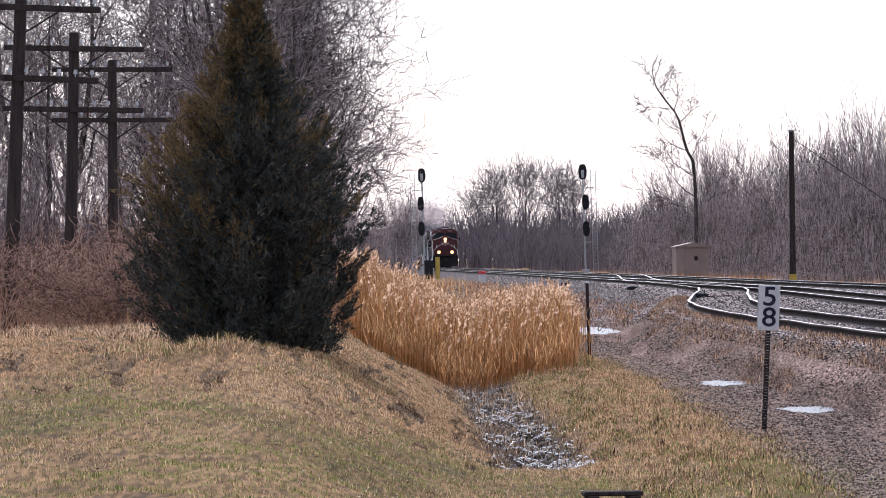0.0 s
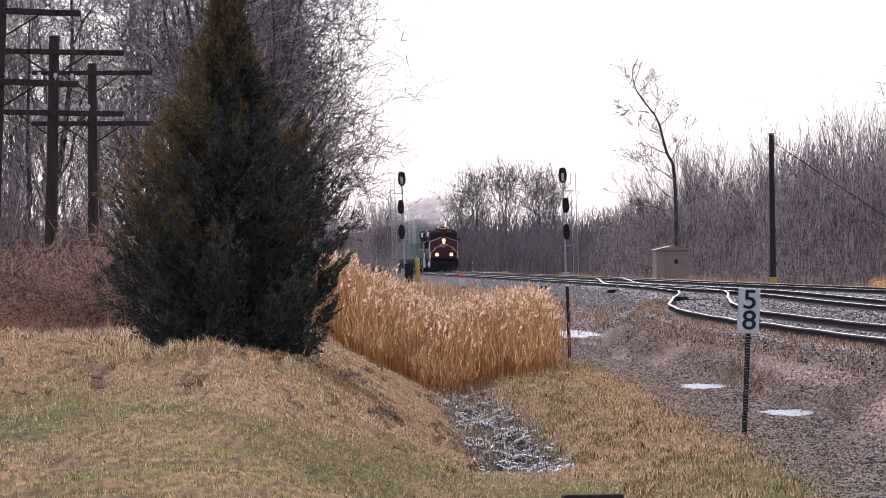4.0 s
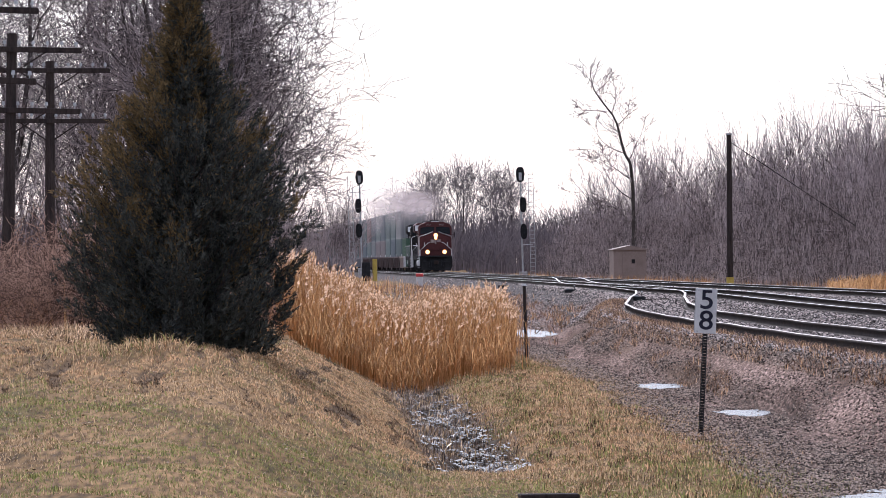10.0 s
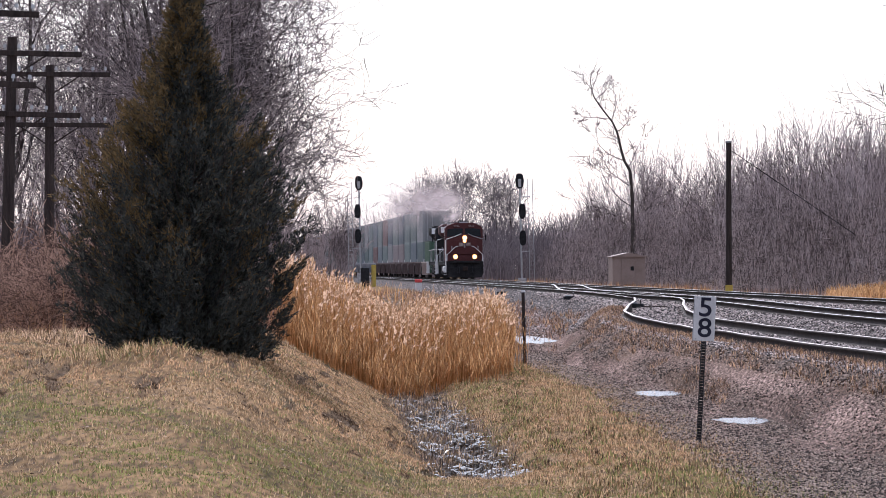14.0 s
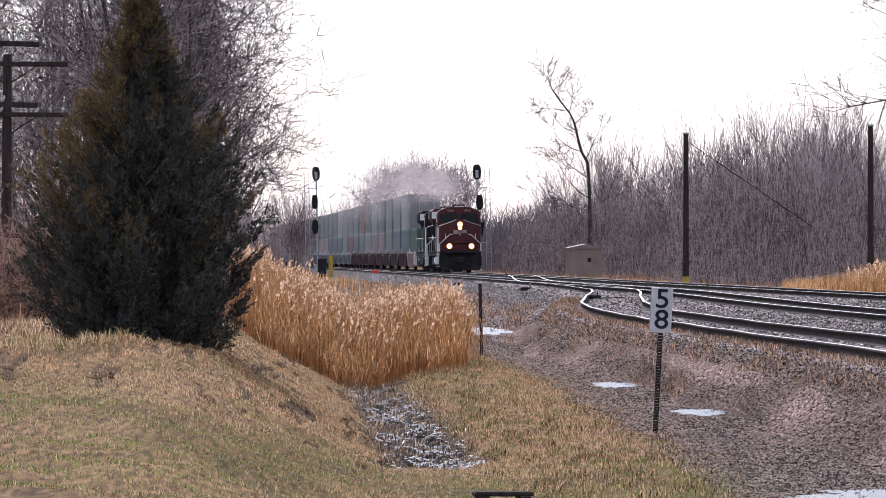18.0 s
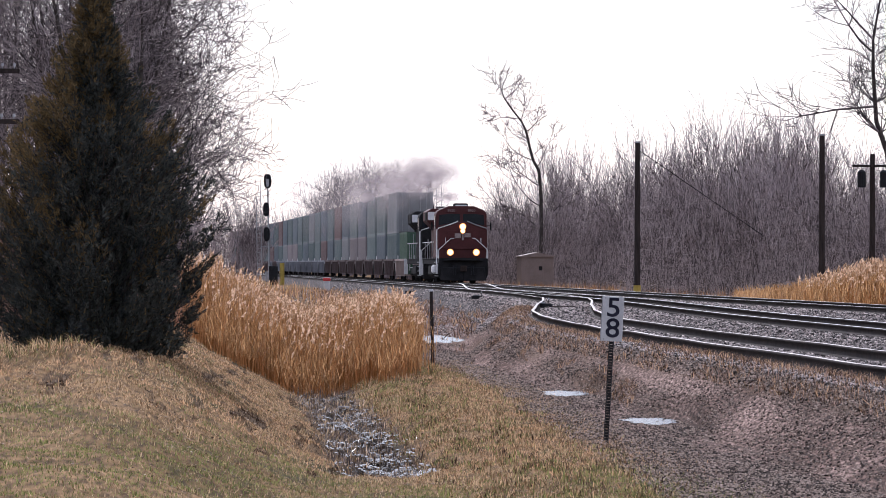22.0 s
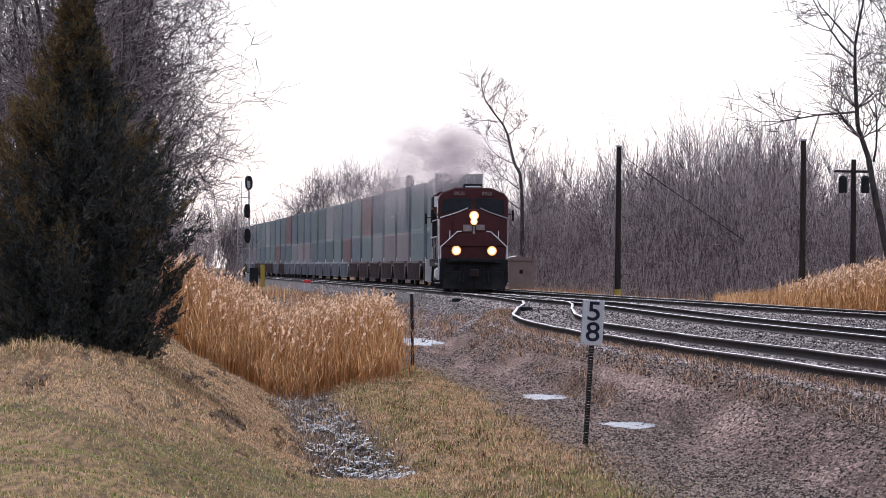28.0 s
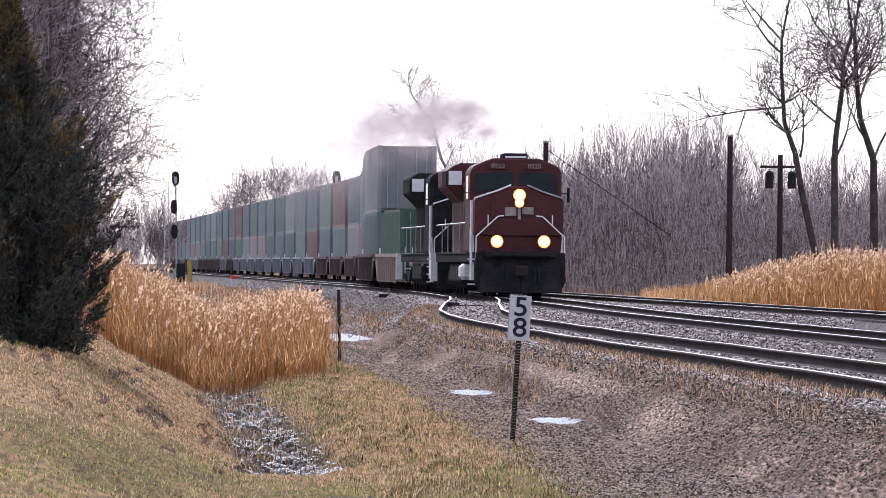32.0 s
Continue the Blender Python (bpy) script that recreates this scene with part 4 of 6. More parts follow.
def right_thicket():
    protos = []
    for i in range(6):
        rng = random.Random(50 + i)
        segs = []
        for _ in range(11):
            a = rng.uniform(0, 6.28)
            d = Vector((math.cos(a) * 0.24, math.sin(a) * 0.24, 1))
            grow(rng, segs, Vector((rng.gauss(0, 0.12), rng.gauss(0, 0.12), -0.3)), d, rng.uniform(4.2, 8.6), 0.030, 2, spread=0.30, lift=0.13, kids=(5, 8), bend=0.09, rmin=0.011, parts=5, kid_len=(0.25, 0.5))
        g = new("thicket_shrub")
        tagged(g, "leafless reddish-brown thicket shrub of many upright stems", "shrub", "trackside thicket")
        for nm, sel in (("stem_clump", [s[:4] for s in segs if s[4] == 2]), ("crown", [s[:4] for s in segs if s[4] < 2])):
            V, F = tube_arrays(sel, 3)
            o = new(nm, mesh_np(nm, V, F, [M_TWIG_RED]))
            o.parent = g
        protos.append(g)
    rng = random.Random(8)
    spots = []
    for i in range(205):
        u = rng.uniform(0.008, 0.102)
        y = rng.uniform(*((500, 590) if u < 0.034 else (345, 470)))
        x = y * u
        if x < x_far(y) + 8:
            continue
        top = np.interp(u, [0.008, 0.0125, 0.018, 0.0255, 0.034, 0.043, 0.055, 0.07, 0.08, 0.1], [0.35, 0.52, 0.82, 1.0, 1.02, 1.14, 1.24, 1.1, 0.98, 0.92])
        spots.append((x, y, rng.uniform(0.66, 1.02) * (y * math.radians(float(top)) + 1.9) / 10.5))
    for i in range(26):
        u = rng.uniform(-0.038, -0.0205)
        y = rng.uniform(400, 540) if u < -0.026 else rng.uniform(590, 680)
        spots.append((y * u, y, rng.uniform(0.4, 0.6) * y / 450))
    for i in range(34):
        y = rng.uniform(175, 260)
        spots.append((y * rng.uniform(-0.105, -0.036), y, rng.uniform(0.28, 0.55)))
    for i in range(22):
        y = rng.uniform(280, 380)
        spots.append((y * rng.uniform(-0.042, -0.025) , y, rng.uniform(0.3, 0.5)))
    place(protos, spots, 9)
    protos = []
    for i in range(3):
        rng2 = random.Random(90 + i)
        segs = []
        for _ in range(16):
            a = rng2.uniform(0, 6.28)
            grow(rng2, segs, Vector((rng2.gauss(0, 0.05), rng2.gauss(0, 0.05), -0.05)), Vector((math.cos(a) * 0.75, math.sin(a) * 0.75, 1)), rng2.uniform(0.7, 1.5), 0.011, 2, spread=0.5, lift=0.02, kids=(4, 6), bend=0.16, rmin=0.005, parts=4)
        g = new("bramble_bush")
        tagged(g, "tangled rusty-brown dry bramble bush before the wood", "shrub", "brambles")
        for nm, sel in (("stem_clump", [q[:4] for q in segs if q[4] == 2]), ("crown", [q[:4] for q in segs if q[4] < 2])):
            V, F = tube_arrays(sel, 3)
            o = new(nm, mesh_np(nm, V, F, [M_BRAMBLE]))
            o.parent = g
        protos.append(g)
    spots = []
    for i in range(76):
        y = rng.uniform(118, 178)
        spots.append((y * rng.uniform(-0.086, -0.036), y, rng.uniform(0.7, 1.25)))
    place(protos, spots, 19)


def shaped_tree(seed, x, y, r, spine, limbs, label, group, n_more=18, rmin=0.02, depth=2, low=0.3, reach=1.0):
    """A tree whose trunk follows a bent spine of (x, z), with its main limbs given by start, end."""
    rng = random.Random(seed)
    tr, tw, pts = [], [], []
    n = len(spine)
    for i in range(n - 1):
        p, q = (spine[i][0], rng.gauss(0, 0.05), spine[i][1]), (spine[i + 1][0], rng.gauss(0, 0.05), spine[i + 1][1])
        f0, f1 = 1 - 0.78 * i / (n - 1), 1 - 0.78 * (i + 1) / (n - 1)
        if i:
            p = tr[-1][1]
        tr.append((p, q, r * f0, r * f1))
        if i > n * low:
            pts.append((Vector(p).lerp(Vector(q), rng.random()), (Vector(q) - Vector(p)).normalized(), r * f1))
    for (x0, z0), (x1, z1) in limbs:
        p = Vector((x0, 0, z0))
        d = Vector((x1 - x0, rng.uniform(-0.8, 0.8), z1 - z0))
        grow(rng, tw, p, d, d.length * (0.3 + 0.75 * reach), r * 0.34, depth, spread=0.5, lift=0.07, kids=(7, 11), bend=0.13, rmin=rmin, kid_len=(0.35 * reach, 0.6 * reach))
    for i in range(n_more):
        q, dd, rr = pts[rng.randrange(len(pts))]
        a = rng.uniform(0, 6.28)
        grow(rng, tw, q, Vector((math.cos(a), math.sin(a), 0.7)), rng.uniform(1.6, 3.4) * reach, rr * 0.4, depth - 1, kids=(9, 14), lift=0.08, rmin=rmin)
    q, dd, rr = Vector(tr[-1][1]), Vector(tr[-1][1]) - Vector(tr[-1][0]), tr[-1][3]
    for _ in range(3):
        grow(rng, tw, q, dd.normalized() + Vector((rng.gauss(0, 0.4), rng.gauss(0, 0.4), 0)), 1.9 * reach, rr * 0.8, depth - 1, kids=(4, 6), lift=0.05, rmin=rmin, kid_len=(0.3, 0.5))
    V, F = tube_arrays(tr, 8)
    tm = mesh_np("trunk", V, F, [M_BARK])
    V, F = tube_arrays([s[:4] for s in tw], 3)
    g = bare_tree(tm, mesh_np("crown", V, F, [M_TWIG]), "bare_tree", label, group)
    g.matrix_basis = pose(x, y, 0)
    return g


def thicket_tangle():
    """Upright suckers and crossing twigs filling the foot of the thicket."""
    rg = np.random.default_rng(77)
    n = 36000
    u = 0.009 + 0.093 * rg.random(n)
    y = np.where(u < 0.034, 492 + 40 * rg.random(n), 338 + 40 * rg.random(n))
    x = u * y
    z = 0.2 + 5.6 * rg.random(n) ** 1.7
    p = np.stack([x, y, z], -1)
    upright = rg.random((n, 1)) < 0.6
    d = np.where(upright, rg.normal(0, 0.22, (n, 3)) + np.array([0, 0, 1.0]), rg.normal(0, 1, (n, 3)) * np.array([1, 0.5, 0.8]))
    d = d / np.linalg.norm(d, axis=1, keepdims=True) * (0.2 + 0.6 * rg.random((n, 1)))
    keep = x > x_far(y) + 6
    V, F = tube_arrays([(a, b, 0.012, 0.006) for a, b in zip(p[keep], (p + d)[keep])], 3)
    tagged(new("thicket_tangle", mesh_np("thicket_tangle", V, F, [M_TANGLE])), "tangled grey-brown twigs at the thicket's foot", "brush", kind="stuff")


def lone_trees():
    shaped_tree(71, 11.0, 500, 0.16, [(0, 0), (0, 4.0), (-0.02, 7.0), (-0.2, 9.2), (-0.65, 10.0), (-0.9, 10.95), (-1.2, 12.25), (-1.55, 13.0), (-2.0, 13.55), (-2.5, 14.2), (-2.95, 14.9), (-3.1, 15.5)],
                [((-1.7, 13.2), (-4.2, 13.3)), ((-0.65, 10.0), (-4.0, 10.9)), ((-1.2, 12.2), (0.5, 13.0)), ((-0.3, 9.5), (1.4, 11.8)), ((-2.9, 14.6), (-1.7, 16.0)), ((0, 6.4), (-4.9, 8.8)), ((0, 5.4), (-4.6, 6.5)), ((-0.1, 8.0), (-3.2, 9.4)), ((0, 4.8), (-2.8, 5.6)), ((0, 5.4), (2.4, 7.4))],
                "slender leaning leafless tree above the thicket", "lone trees", n_more=20, rmin=0.017, low=0.1, reach=0.82)
    shaped_tree(81, 23.5, 300, 0.19, [(0.4, 0.2), (0, 2.7), (-0.65, 5.6), (-0.94, 7.2), (-1.44, 8.6), (-1.6, 11.0), (-1.6, 12.4), (-1.25, 14.4)],
                [((-1.55, 9.3), (-5.6, 9.0)), ((-1.6, 11.8), (-5.0, 13.8)), ((-0.7, 7.0), (-0.3, 10.2)), ((-1.6, 12.4), (-3.6, 14.6))],
                "tall dark leaning leafless tree in dry reeds", "lone trees", n_more=34, rmin=0.012)
    shaped_tree(82, 24.6, 302, 0.20, [(0.1, 0.2), (0, 3.2), (-0.05, 6.9), (0, 8.0), (0.3, 10.4), (0.35, 11.6), (0.75, 12.8), (0.5, 14.6)],
                [((0.1, 7.2), (1.6, 9.6)), ((0.1, 8.6), (-2.2, 10.6)), ((0.35, 11.6), (-1.8, 14.2)), ((0.3, 10.4), (2.2, 13.0))],
                "tall dark forked leafless tree in dry reeds", "lone trees", n_more=34, rmin=0.012)
    shaped_tree(83, 26.6, 304, 0.22, [(0.1, 0.2), (0, 3.8), (-0.05, 7.0), (-0.7, 8.9), (-0.9, 11.0), (-1.0, 13.0), (-0.7, 15.0)],
                [((-0.3, 7.8), (-2.6, 10.4)), ((-0.8, 9.6), (0.9, 13.0)), ((-0.9, 11.0), (-3.2, 13.6)), ((-0.05, 7.0), (1.5, 10.6))],
                "tall dark forked leafless tree in dry reeds", "lone trees", n_more=34, rmin=0.012)
    tm, V, F = tree_data(95, 13, 0.22, 2, 16, 0.019, first=0.1, kids=(6, 8), lift=0.16, limb=0.55, spread=0.45)
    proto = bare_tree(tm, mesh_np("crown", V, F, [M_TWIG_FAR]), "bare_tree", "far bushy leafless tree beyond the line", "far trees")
    place([proto], [(-8.0, 900, 0.98), (-4, 905, 1.05), (0.5, 910, 1.05), (2.6, 890, 0.92), (-10.5, 915, 0.8)], 2)


def far_woods():
    """Far belts of bare wood, too small to count."""
    rng = random.Random(12)
    segs = []
    for _ in range(6500):
        y = rng.uniform(760, 1150)
        u = rng.uniform(-0.10, 0.11)
        x = y * u
        if abs(x - x_near(y)) < 9:
            continue
        h = rng.uniform(6.5, 11.0) * y / 950
        p = (x, y, -0.1)
        q = (x + rng.gauss(0, 0.5), y, h * 0.55)
        segs.append((p, q, 0.09, 0.06))
        for _ in range(5):
            z = rng.uniform(0.15, 0.6) * h
            segs.append(((x, y, z), (x + rng.gauss(0, 1.3), y + rng.gauss(0, 0.6), z + rng.uniform(0.2, 0.45) * h), 0.055, 0.02))
    V, F = tube_arrays(segs, 3)
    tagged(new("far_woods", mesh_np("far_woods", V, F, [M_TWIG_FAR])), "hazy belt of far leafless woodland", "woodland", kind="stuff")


def needles(rng, V, F, I, c, d, length, girth, n, mi, tip=0.0):
    """A feathery spray: short flat needles all along a stem from c towards d."""
    for _ in range(n):
        f = rng.random()
        b = c + d * (length * f) + Vector((rng.gauss(0, 0.3), rng.gauss(0, 0.3), rng.gauss(0, 0.3))) * girth * (1.1 - 0.8 * f)
        dd = (d + Vector((rng.gauss(0, 0.42), rng.gauss(0, 0.42), rng.gauss(0, 0.42)))).normalized()
        side = dd.cross(Vector((rng.gauss(0, 1), rng.gauss(0, 1), rng.gauss(0, 1)))).normalized()
        L, w = rng.uniform(0.035, 0.08), rng.uniform(0.006, 0.011)
        k = len(V)
        V += [tuple(b - side * w), tuple(b + side * w), tuple(b + dd * L)]
        F.append((k, k + 1, k + 2))
        I.append(1 if rng.random() < mi + tip * f else 0)


def cedar():
    """The dark cedar on the bank: a straight trunk and upswept limbs feathered with sprays."""
    rng = random.Random(31)
    H = 4.75
    g = new("cedar_tree")
    tagged(g, "dark green cedar tree on the bank, rusty outer foliage lightened for sun", "tree")
    segs = [((0.1, 0, -0.2), (0.06, 0, H * 0.5), 0.085, 0.055), ((0.06, 0, H * 0.5), (0, 0, H), 0.055, 0.012)]
    V, F = tube_arrays(segs, 8)
    o = new("trunk", mesh_np("trunk", V, F, [M_BARK]))
    o.parent = g

    def radius(z):
        return float(np.interp(z, [0, 0.24, 0.76, 1.41, 2.06, 2.4, 2.7, 3.0, 3.22, 3.6, 3.9, 4.3, 4.75], [0.88, 1.06, 1.30, 1.34, 1.30, 1.12, 0.92, 0.62, 0.43, 0.27, 0.18, 0.11, 0.02]))

    limbs = []
    V, F, I = [], [], []
    # leaders that stand out of the outline, then the ordinary limbs
    for i in range(520):
        u = ((i + rng.random()) / 520) ** 0.95
        z = 0.05 + u * (H - 0.15)
        a = i * 2.39996 + rng.gauss(0, 0.3)
        r = radius(z) * (rng.uniform(1.0, 1.07) if i % 7 == 0 else rng.uniform(0.86, 1.03) if i % 2 else rng.uniform(0.5, 0.9)) * (1 + 0.10 * math.sin(3 * a + 5 * z))
        z0 = max(0.05, z - 0.12 - r * rng.uniform(0.45, 0.95))
        p, q = Vector((0.04, 0, z0)), Vector((math.cos(a) * r, math.sin(a) * r, z))
        mid = p.lerp(q, 0.55) - Vector((0, 0, 0.13 * r))
        limbs += [(tuple(p), tuple(mid), 0.016, 0.010), (tuple(mid), tuple(q), 0.010, 0.003)]
        # Rust thickens upward and to the left, painting in the sun on those tips.
        sun_side = 0.5 - 0.5 * math.cos(a)
        rust = 0.03 + (0.75 if rng.random() < 0.10 + 0.8 * u * u + 0.7 * sun_side * sun_side * smooth(0.15, 0.45, u) else 0.05) * (0.3 + 0.7 * smooth(0.15, 0.45, u))
        n = 4 + int(r * 12)
        for k in range(n):
            f = 0.22 + 0.78 * (k + rng.random()) / n
            c = p.lerp(mid, f / 0.55) if f < 0.55 else mid.lerp(q, (f - 0.55) / 0.45)
            out = Vector((math.cos(a + rng.gauss(0, 0.7)), math.sin(a + rng.gauss(0, 0.7)), rng.uniform(0.5, 1.7))).normalized()
            L = rng.uniform(0.10, 0.22) * (1 if r > 0.3 else 0.75)
            c = c + Vector((rng.gauss(0, 0.06), rng.gauss(0, 0.06), rng.gauss(0, 0.05))) * min(1, 2 * r)
            needles(rng, V, F, I, c, out, L, 0.10, 32, float(rust) * smooth(0.35, 0.8, f), 0.12 * float(rust))
        needles(rng, V, F, I, mid.lerp(q, 0.6), (q - mid).normalized(), (q - mid).length * 0.4 + 0.05, 0.09, 40, float(rust), 0.1)
    # ragged tuft at the leader
    for _ in range(16):
        needles(rng, V, F, I, Vector((rng.gauss(0, 0.03), rng.gauss(0, 0.03), rng.uniform(3.7, H))), Vector((rng.gauss(0, 0.35), rng.gauss(0, 0.35), 1)).normalized(), 0.2, 0.04, 30, 0.5)
    LV, LF = tube_arrays(limbs, 3)
    o = new("limb_work", mesh_np("limb_work", LV, LF, [M_BARK]))
    o.parent = g
    o = new("foliage", mesh_np("foliage", V, F, [M_CEDAR, M_CEDAR_SUNLIT_RUST], I))
    o.parent = g
    g.matrix_basis = pose(-3.52, 75.0, grounded(-3.52, 75.0) - 0.11)


def blades(name, label, category, pts, height, width, lean, mats, pick, bend=0.4, seed=1, simple=False):
    """Tapered bent blades standing on points, as one mesh."""
    rg = np.random.default_rng(seed)
    n = len(pts)
    h = height[0] + (height[1] - height[0]) * rg.random(n)
    a = rg.random(n) * 2 * np.pi
    w = width * (0.6 + 0.8 * rg.random(n))
    l = np.abs(rg.normal(0, lean, n))
    dx, dy = np.cos(a), np.sin(a)
    b = rg.random(n) * 2 * np.pi
    sx, sy = np.cos(b) * w / 2, np.sin(b) * w / 2
    x, y, z = pts.T
    if simple:
        V = np.stack([np.stack([x - sx, y - sy, z - 0.01], -1), np.stack([x + sx, y + sy, z - 0.01], -1), np.stack([x + dx * l * h, y + dy * l * h, z + h], -1)], 1).reshape(-1, 3)
        return tagged(new(name, mesh_np(name, V, np.arange(3 * n).reshape(-1, 3), mats, pick(x, y, rg))), label, category, kind="stuff")
    V = np.stack([
        np.stack([x - sx, y - sy, z - 0.02], -1), np.stack([x + sx, y + sy, z - 0.02], -1),
        np.stack([x + dx * l * h * 0.45 + sx * 0.7, y + dy * l * h * 0.45 + sy * 0.7, z + h * 0.6], -1),
        np.stack([x + dx * l * h * 0.45 - sx * 0.7, y + dy * l * h * 0.45 - sy * 0.7, z + h * 0.6], -1),
        np.stack([x + dx * l * h, y + dy * l * h, z + h * (1 - bend * np.minimum(l, 1) * 0.6)], -1)], 1).reshape(-1, 3)
    o = np.arange(n)[:, None] * 5
    F = np.concatenate([o + np.array([[0, 1, 2]]), o + np.array([[0, 2, 3]]), o + np.array([[3, 2, 4]])], 1).reshape(-1, 3)
    I = np.repeat(pick(x, y, rg), 3)
    return tagged(new(name, mesh_np(name, V, F, mats, I)), label, category, kind="stuff")


def scatter(n, xr, yr, keep, seed):
    rg = np.random.default_rng(seed)
    y = yr[0] + (yr[1] - yr[0]) * rg.random(n)
    x = xr[0] + (xr[1] - xr[0]) * rg.random(n)
    k = keep(x, y, rg)
    x, y = x[k], y[k]
    return np.stack([x, y, land(x, y)], -1)


def lawn_grass():
    def keep(x, y, rg):
        inview = (x > -0.105 * y - 0.3) & (x < ragged_edge(y) - 0.1 + 0.9 * rg.random(len(x)) ** 2.5)
        dry = (np.abs(x - x_ditch(y)) > 0.36 + 0.2 * rg.random(len(x))) | (y < 60 + 4 * rg.random(len(x)))
        return inview & dry & ((y < 104) | (x > x_ditch(y) + 0.3) | (x < -0.02 * y - 1.4)) & (y < 128)

    def pick(x, y, rg):
        g = wave(x * 1.2, y * 0.25, 1.0) * 0.45 + wave(x + 5, y * 0.5, 0.5) * 0.25 + (1 - smooth(50, 66, y)) * 0.85 + np.where(x > x_ditch(y), 0.22, 0) - 0.22
        green = rg.random(len(x)) < np.clip(g, 0.04, 0.8)
        brown = rg.random(len(x)) < np.clip(0.55 + 0.4 * wave(x * 1.3 + 2, y * 0.35 + x, 0.7), 0.05, 0.9) * smooth(50, 66, y)
        # Hollows take the dark blades in place of shade under overhanging grass.
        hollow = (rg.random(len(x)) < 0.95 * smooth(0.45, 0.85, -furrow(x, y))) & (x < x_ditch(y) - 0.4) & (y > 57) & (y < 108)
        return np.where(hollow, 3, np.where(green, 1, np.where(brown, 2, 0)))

    pts = scatter(860000, (-13, 3.2), (38, 128), keep, 1)
    blades("lawn_grass", "short dry tan grass with green patches", "grass", pts, (0.010, 0.033), 0.0095, 0.9, [M_GRASS, M_GRASS_GREEN, M_GRASS_BROWN, M_THATCH_SHADE], pick, seed=2, simple=True)
    # longer tussocks along the bank and by the lane
    pts = scatter(60000, (-7, 3.2), (50, 128), lambda x, y, rg: keep(x, y, rg) & (wave(x * 1.5, y * 0.6, 0.5) > 0.3), 3)
    blades("tussocks", "longer tufts of dry straw grass", "grass", pts, (0.02, 0.055), 0.009, 1.1, [M_GRASS, M_GRASS_GREEN, M_GRASS_BROWN, M_THATCH_SHADE], pick, seed=4)

    # tufted verge between the ditch and the lane
    def verge(x, y, rg):
        tuft = wave(x * 5, y * 0.6, 0.8) + 0.7 * wave(x * 11 + 2, y * 1.3, 0.8)
        return (x > x_ditch(y) + 0.25 + 0.3 * rg.random(len(x))) & (x < ragged_edge(y) + 0.1 - 0.6 * rg.random(len(x)) ** 2) & (tuft > -0.1)

    def verge_pick(x, y, rg):
        # Light put into blade colour: straw in the sunlit patches, more dark thatch elsewhere.
        sun_lit = wave(x * 1.6 + 1, y * 0.2, 0.8) + 0.5 * wave(x * 5, y * 0.5, 0.8)
        r = rg.random(len(x))
        return np.where(r < 0.25 - 0.15 * sun_lit, 3, np.where(r < 0.60 + 0.2 * sun_lit, 0, np.where(r < 0.85, 1, 2)))
    pts = scatter(120000, (-2, 3), (46, 126), verge, 8)
    blades("verge_grass", "tufted straw and olive grass between ditch and lane", "grass", pts, (0.02, 0.075), 0.010, 0.9, [M_GRASS, M_GRASS_GREEN, M_GRASS_BROWN, M_THATCH_SHADE], verge_pick, seed=9)

    # fallen leaves and clods on the bank
    rg = np.random.default_rng(6)
    pts = scatter(56000, (-9, 2.6), (42, 112), lambda x, y, rg: keep(x, y, rg) & (wave(x * 1.1, y * 0.5 + x, 0.6) > -0.5), 7)
    n = len(pts)
    turn = rg.random(n) * 2 * np.pi
    tilt = rg.normal(0, 0.6, n)
    r = 0.005 + 0.010 * rg.random(n) ** 2
    ex = np.stack([np.cos(turn), np.sin(turn), 0 * turn], -1) * r[:, None]
    ey = np.stack([-np.sin(turn) * np.cos(tilt), np.cos(turn) * np.cos(tilt), np.sin(tilt)], -1) * r[:, None] * 0.7
    c = pts + np.array([0, 0, 0.028])
    V = np.stack([c - ex, c - ey * 0.8, c + ex, c + ey], 1).reshape(-1, 3)
    tagged(new("fallen_leaves", mesh_np("fallen_leaves", V, np.arange(4 * n).reshape(-1, 4), [M_LEAF])), "small dry brown fallen leaves on the lawn", "leaves", kind="stuff")


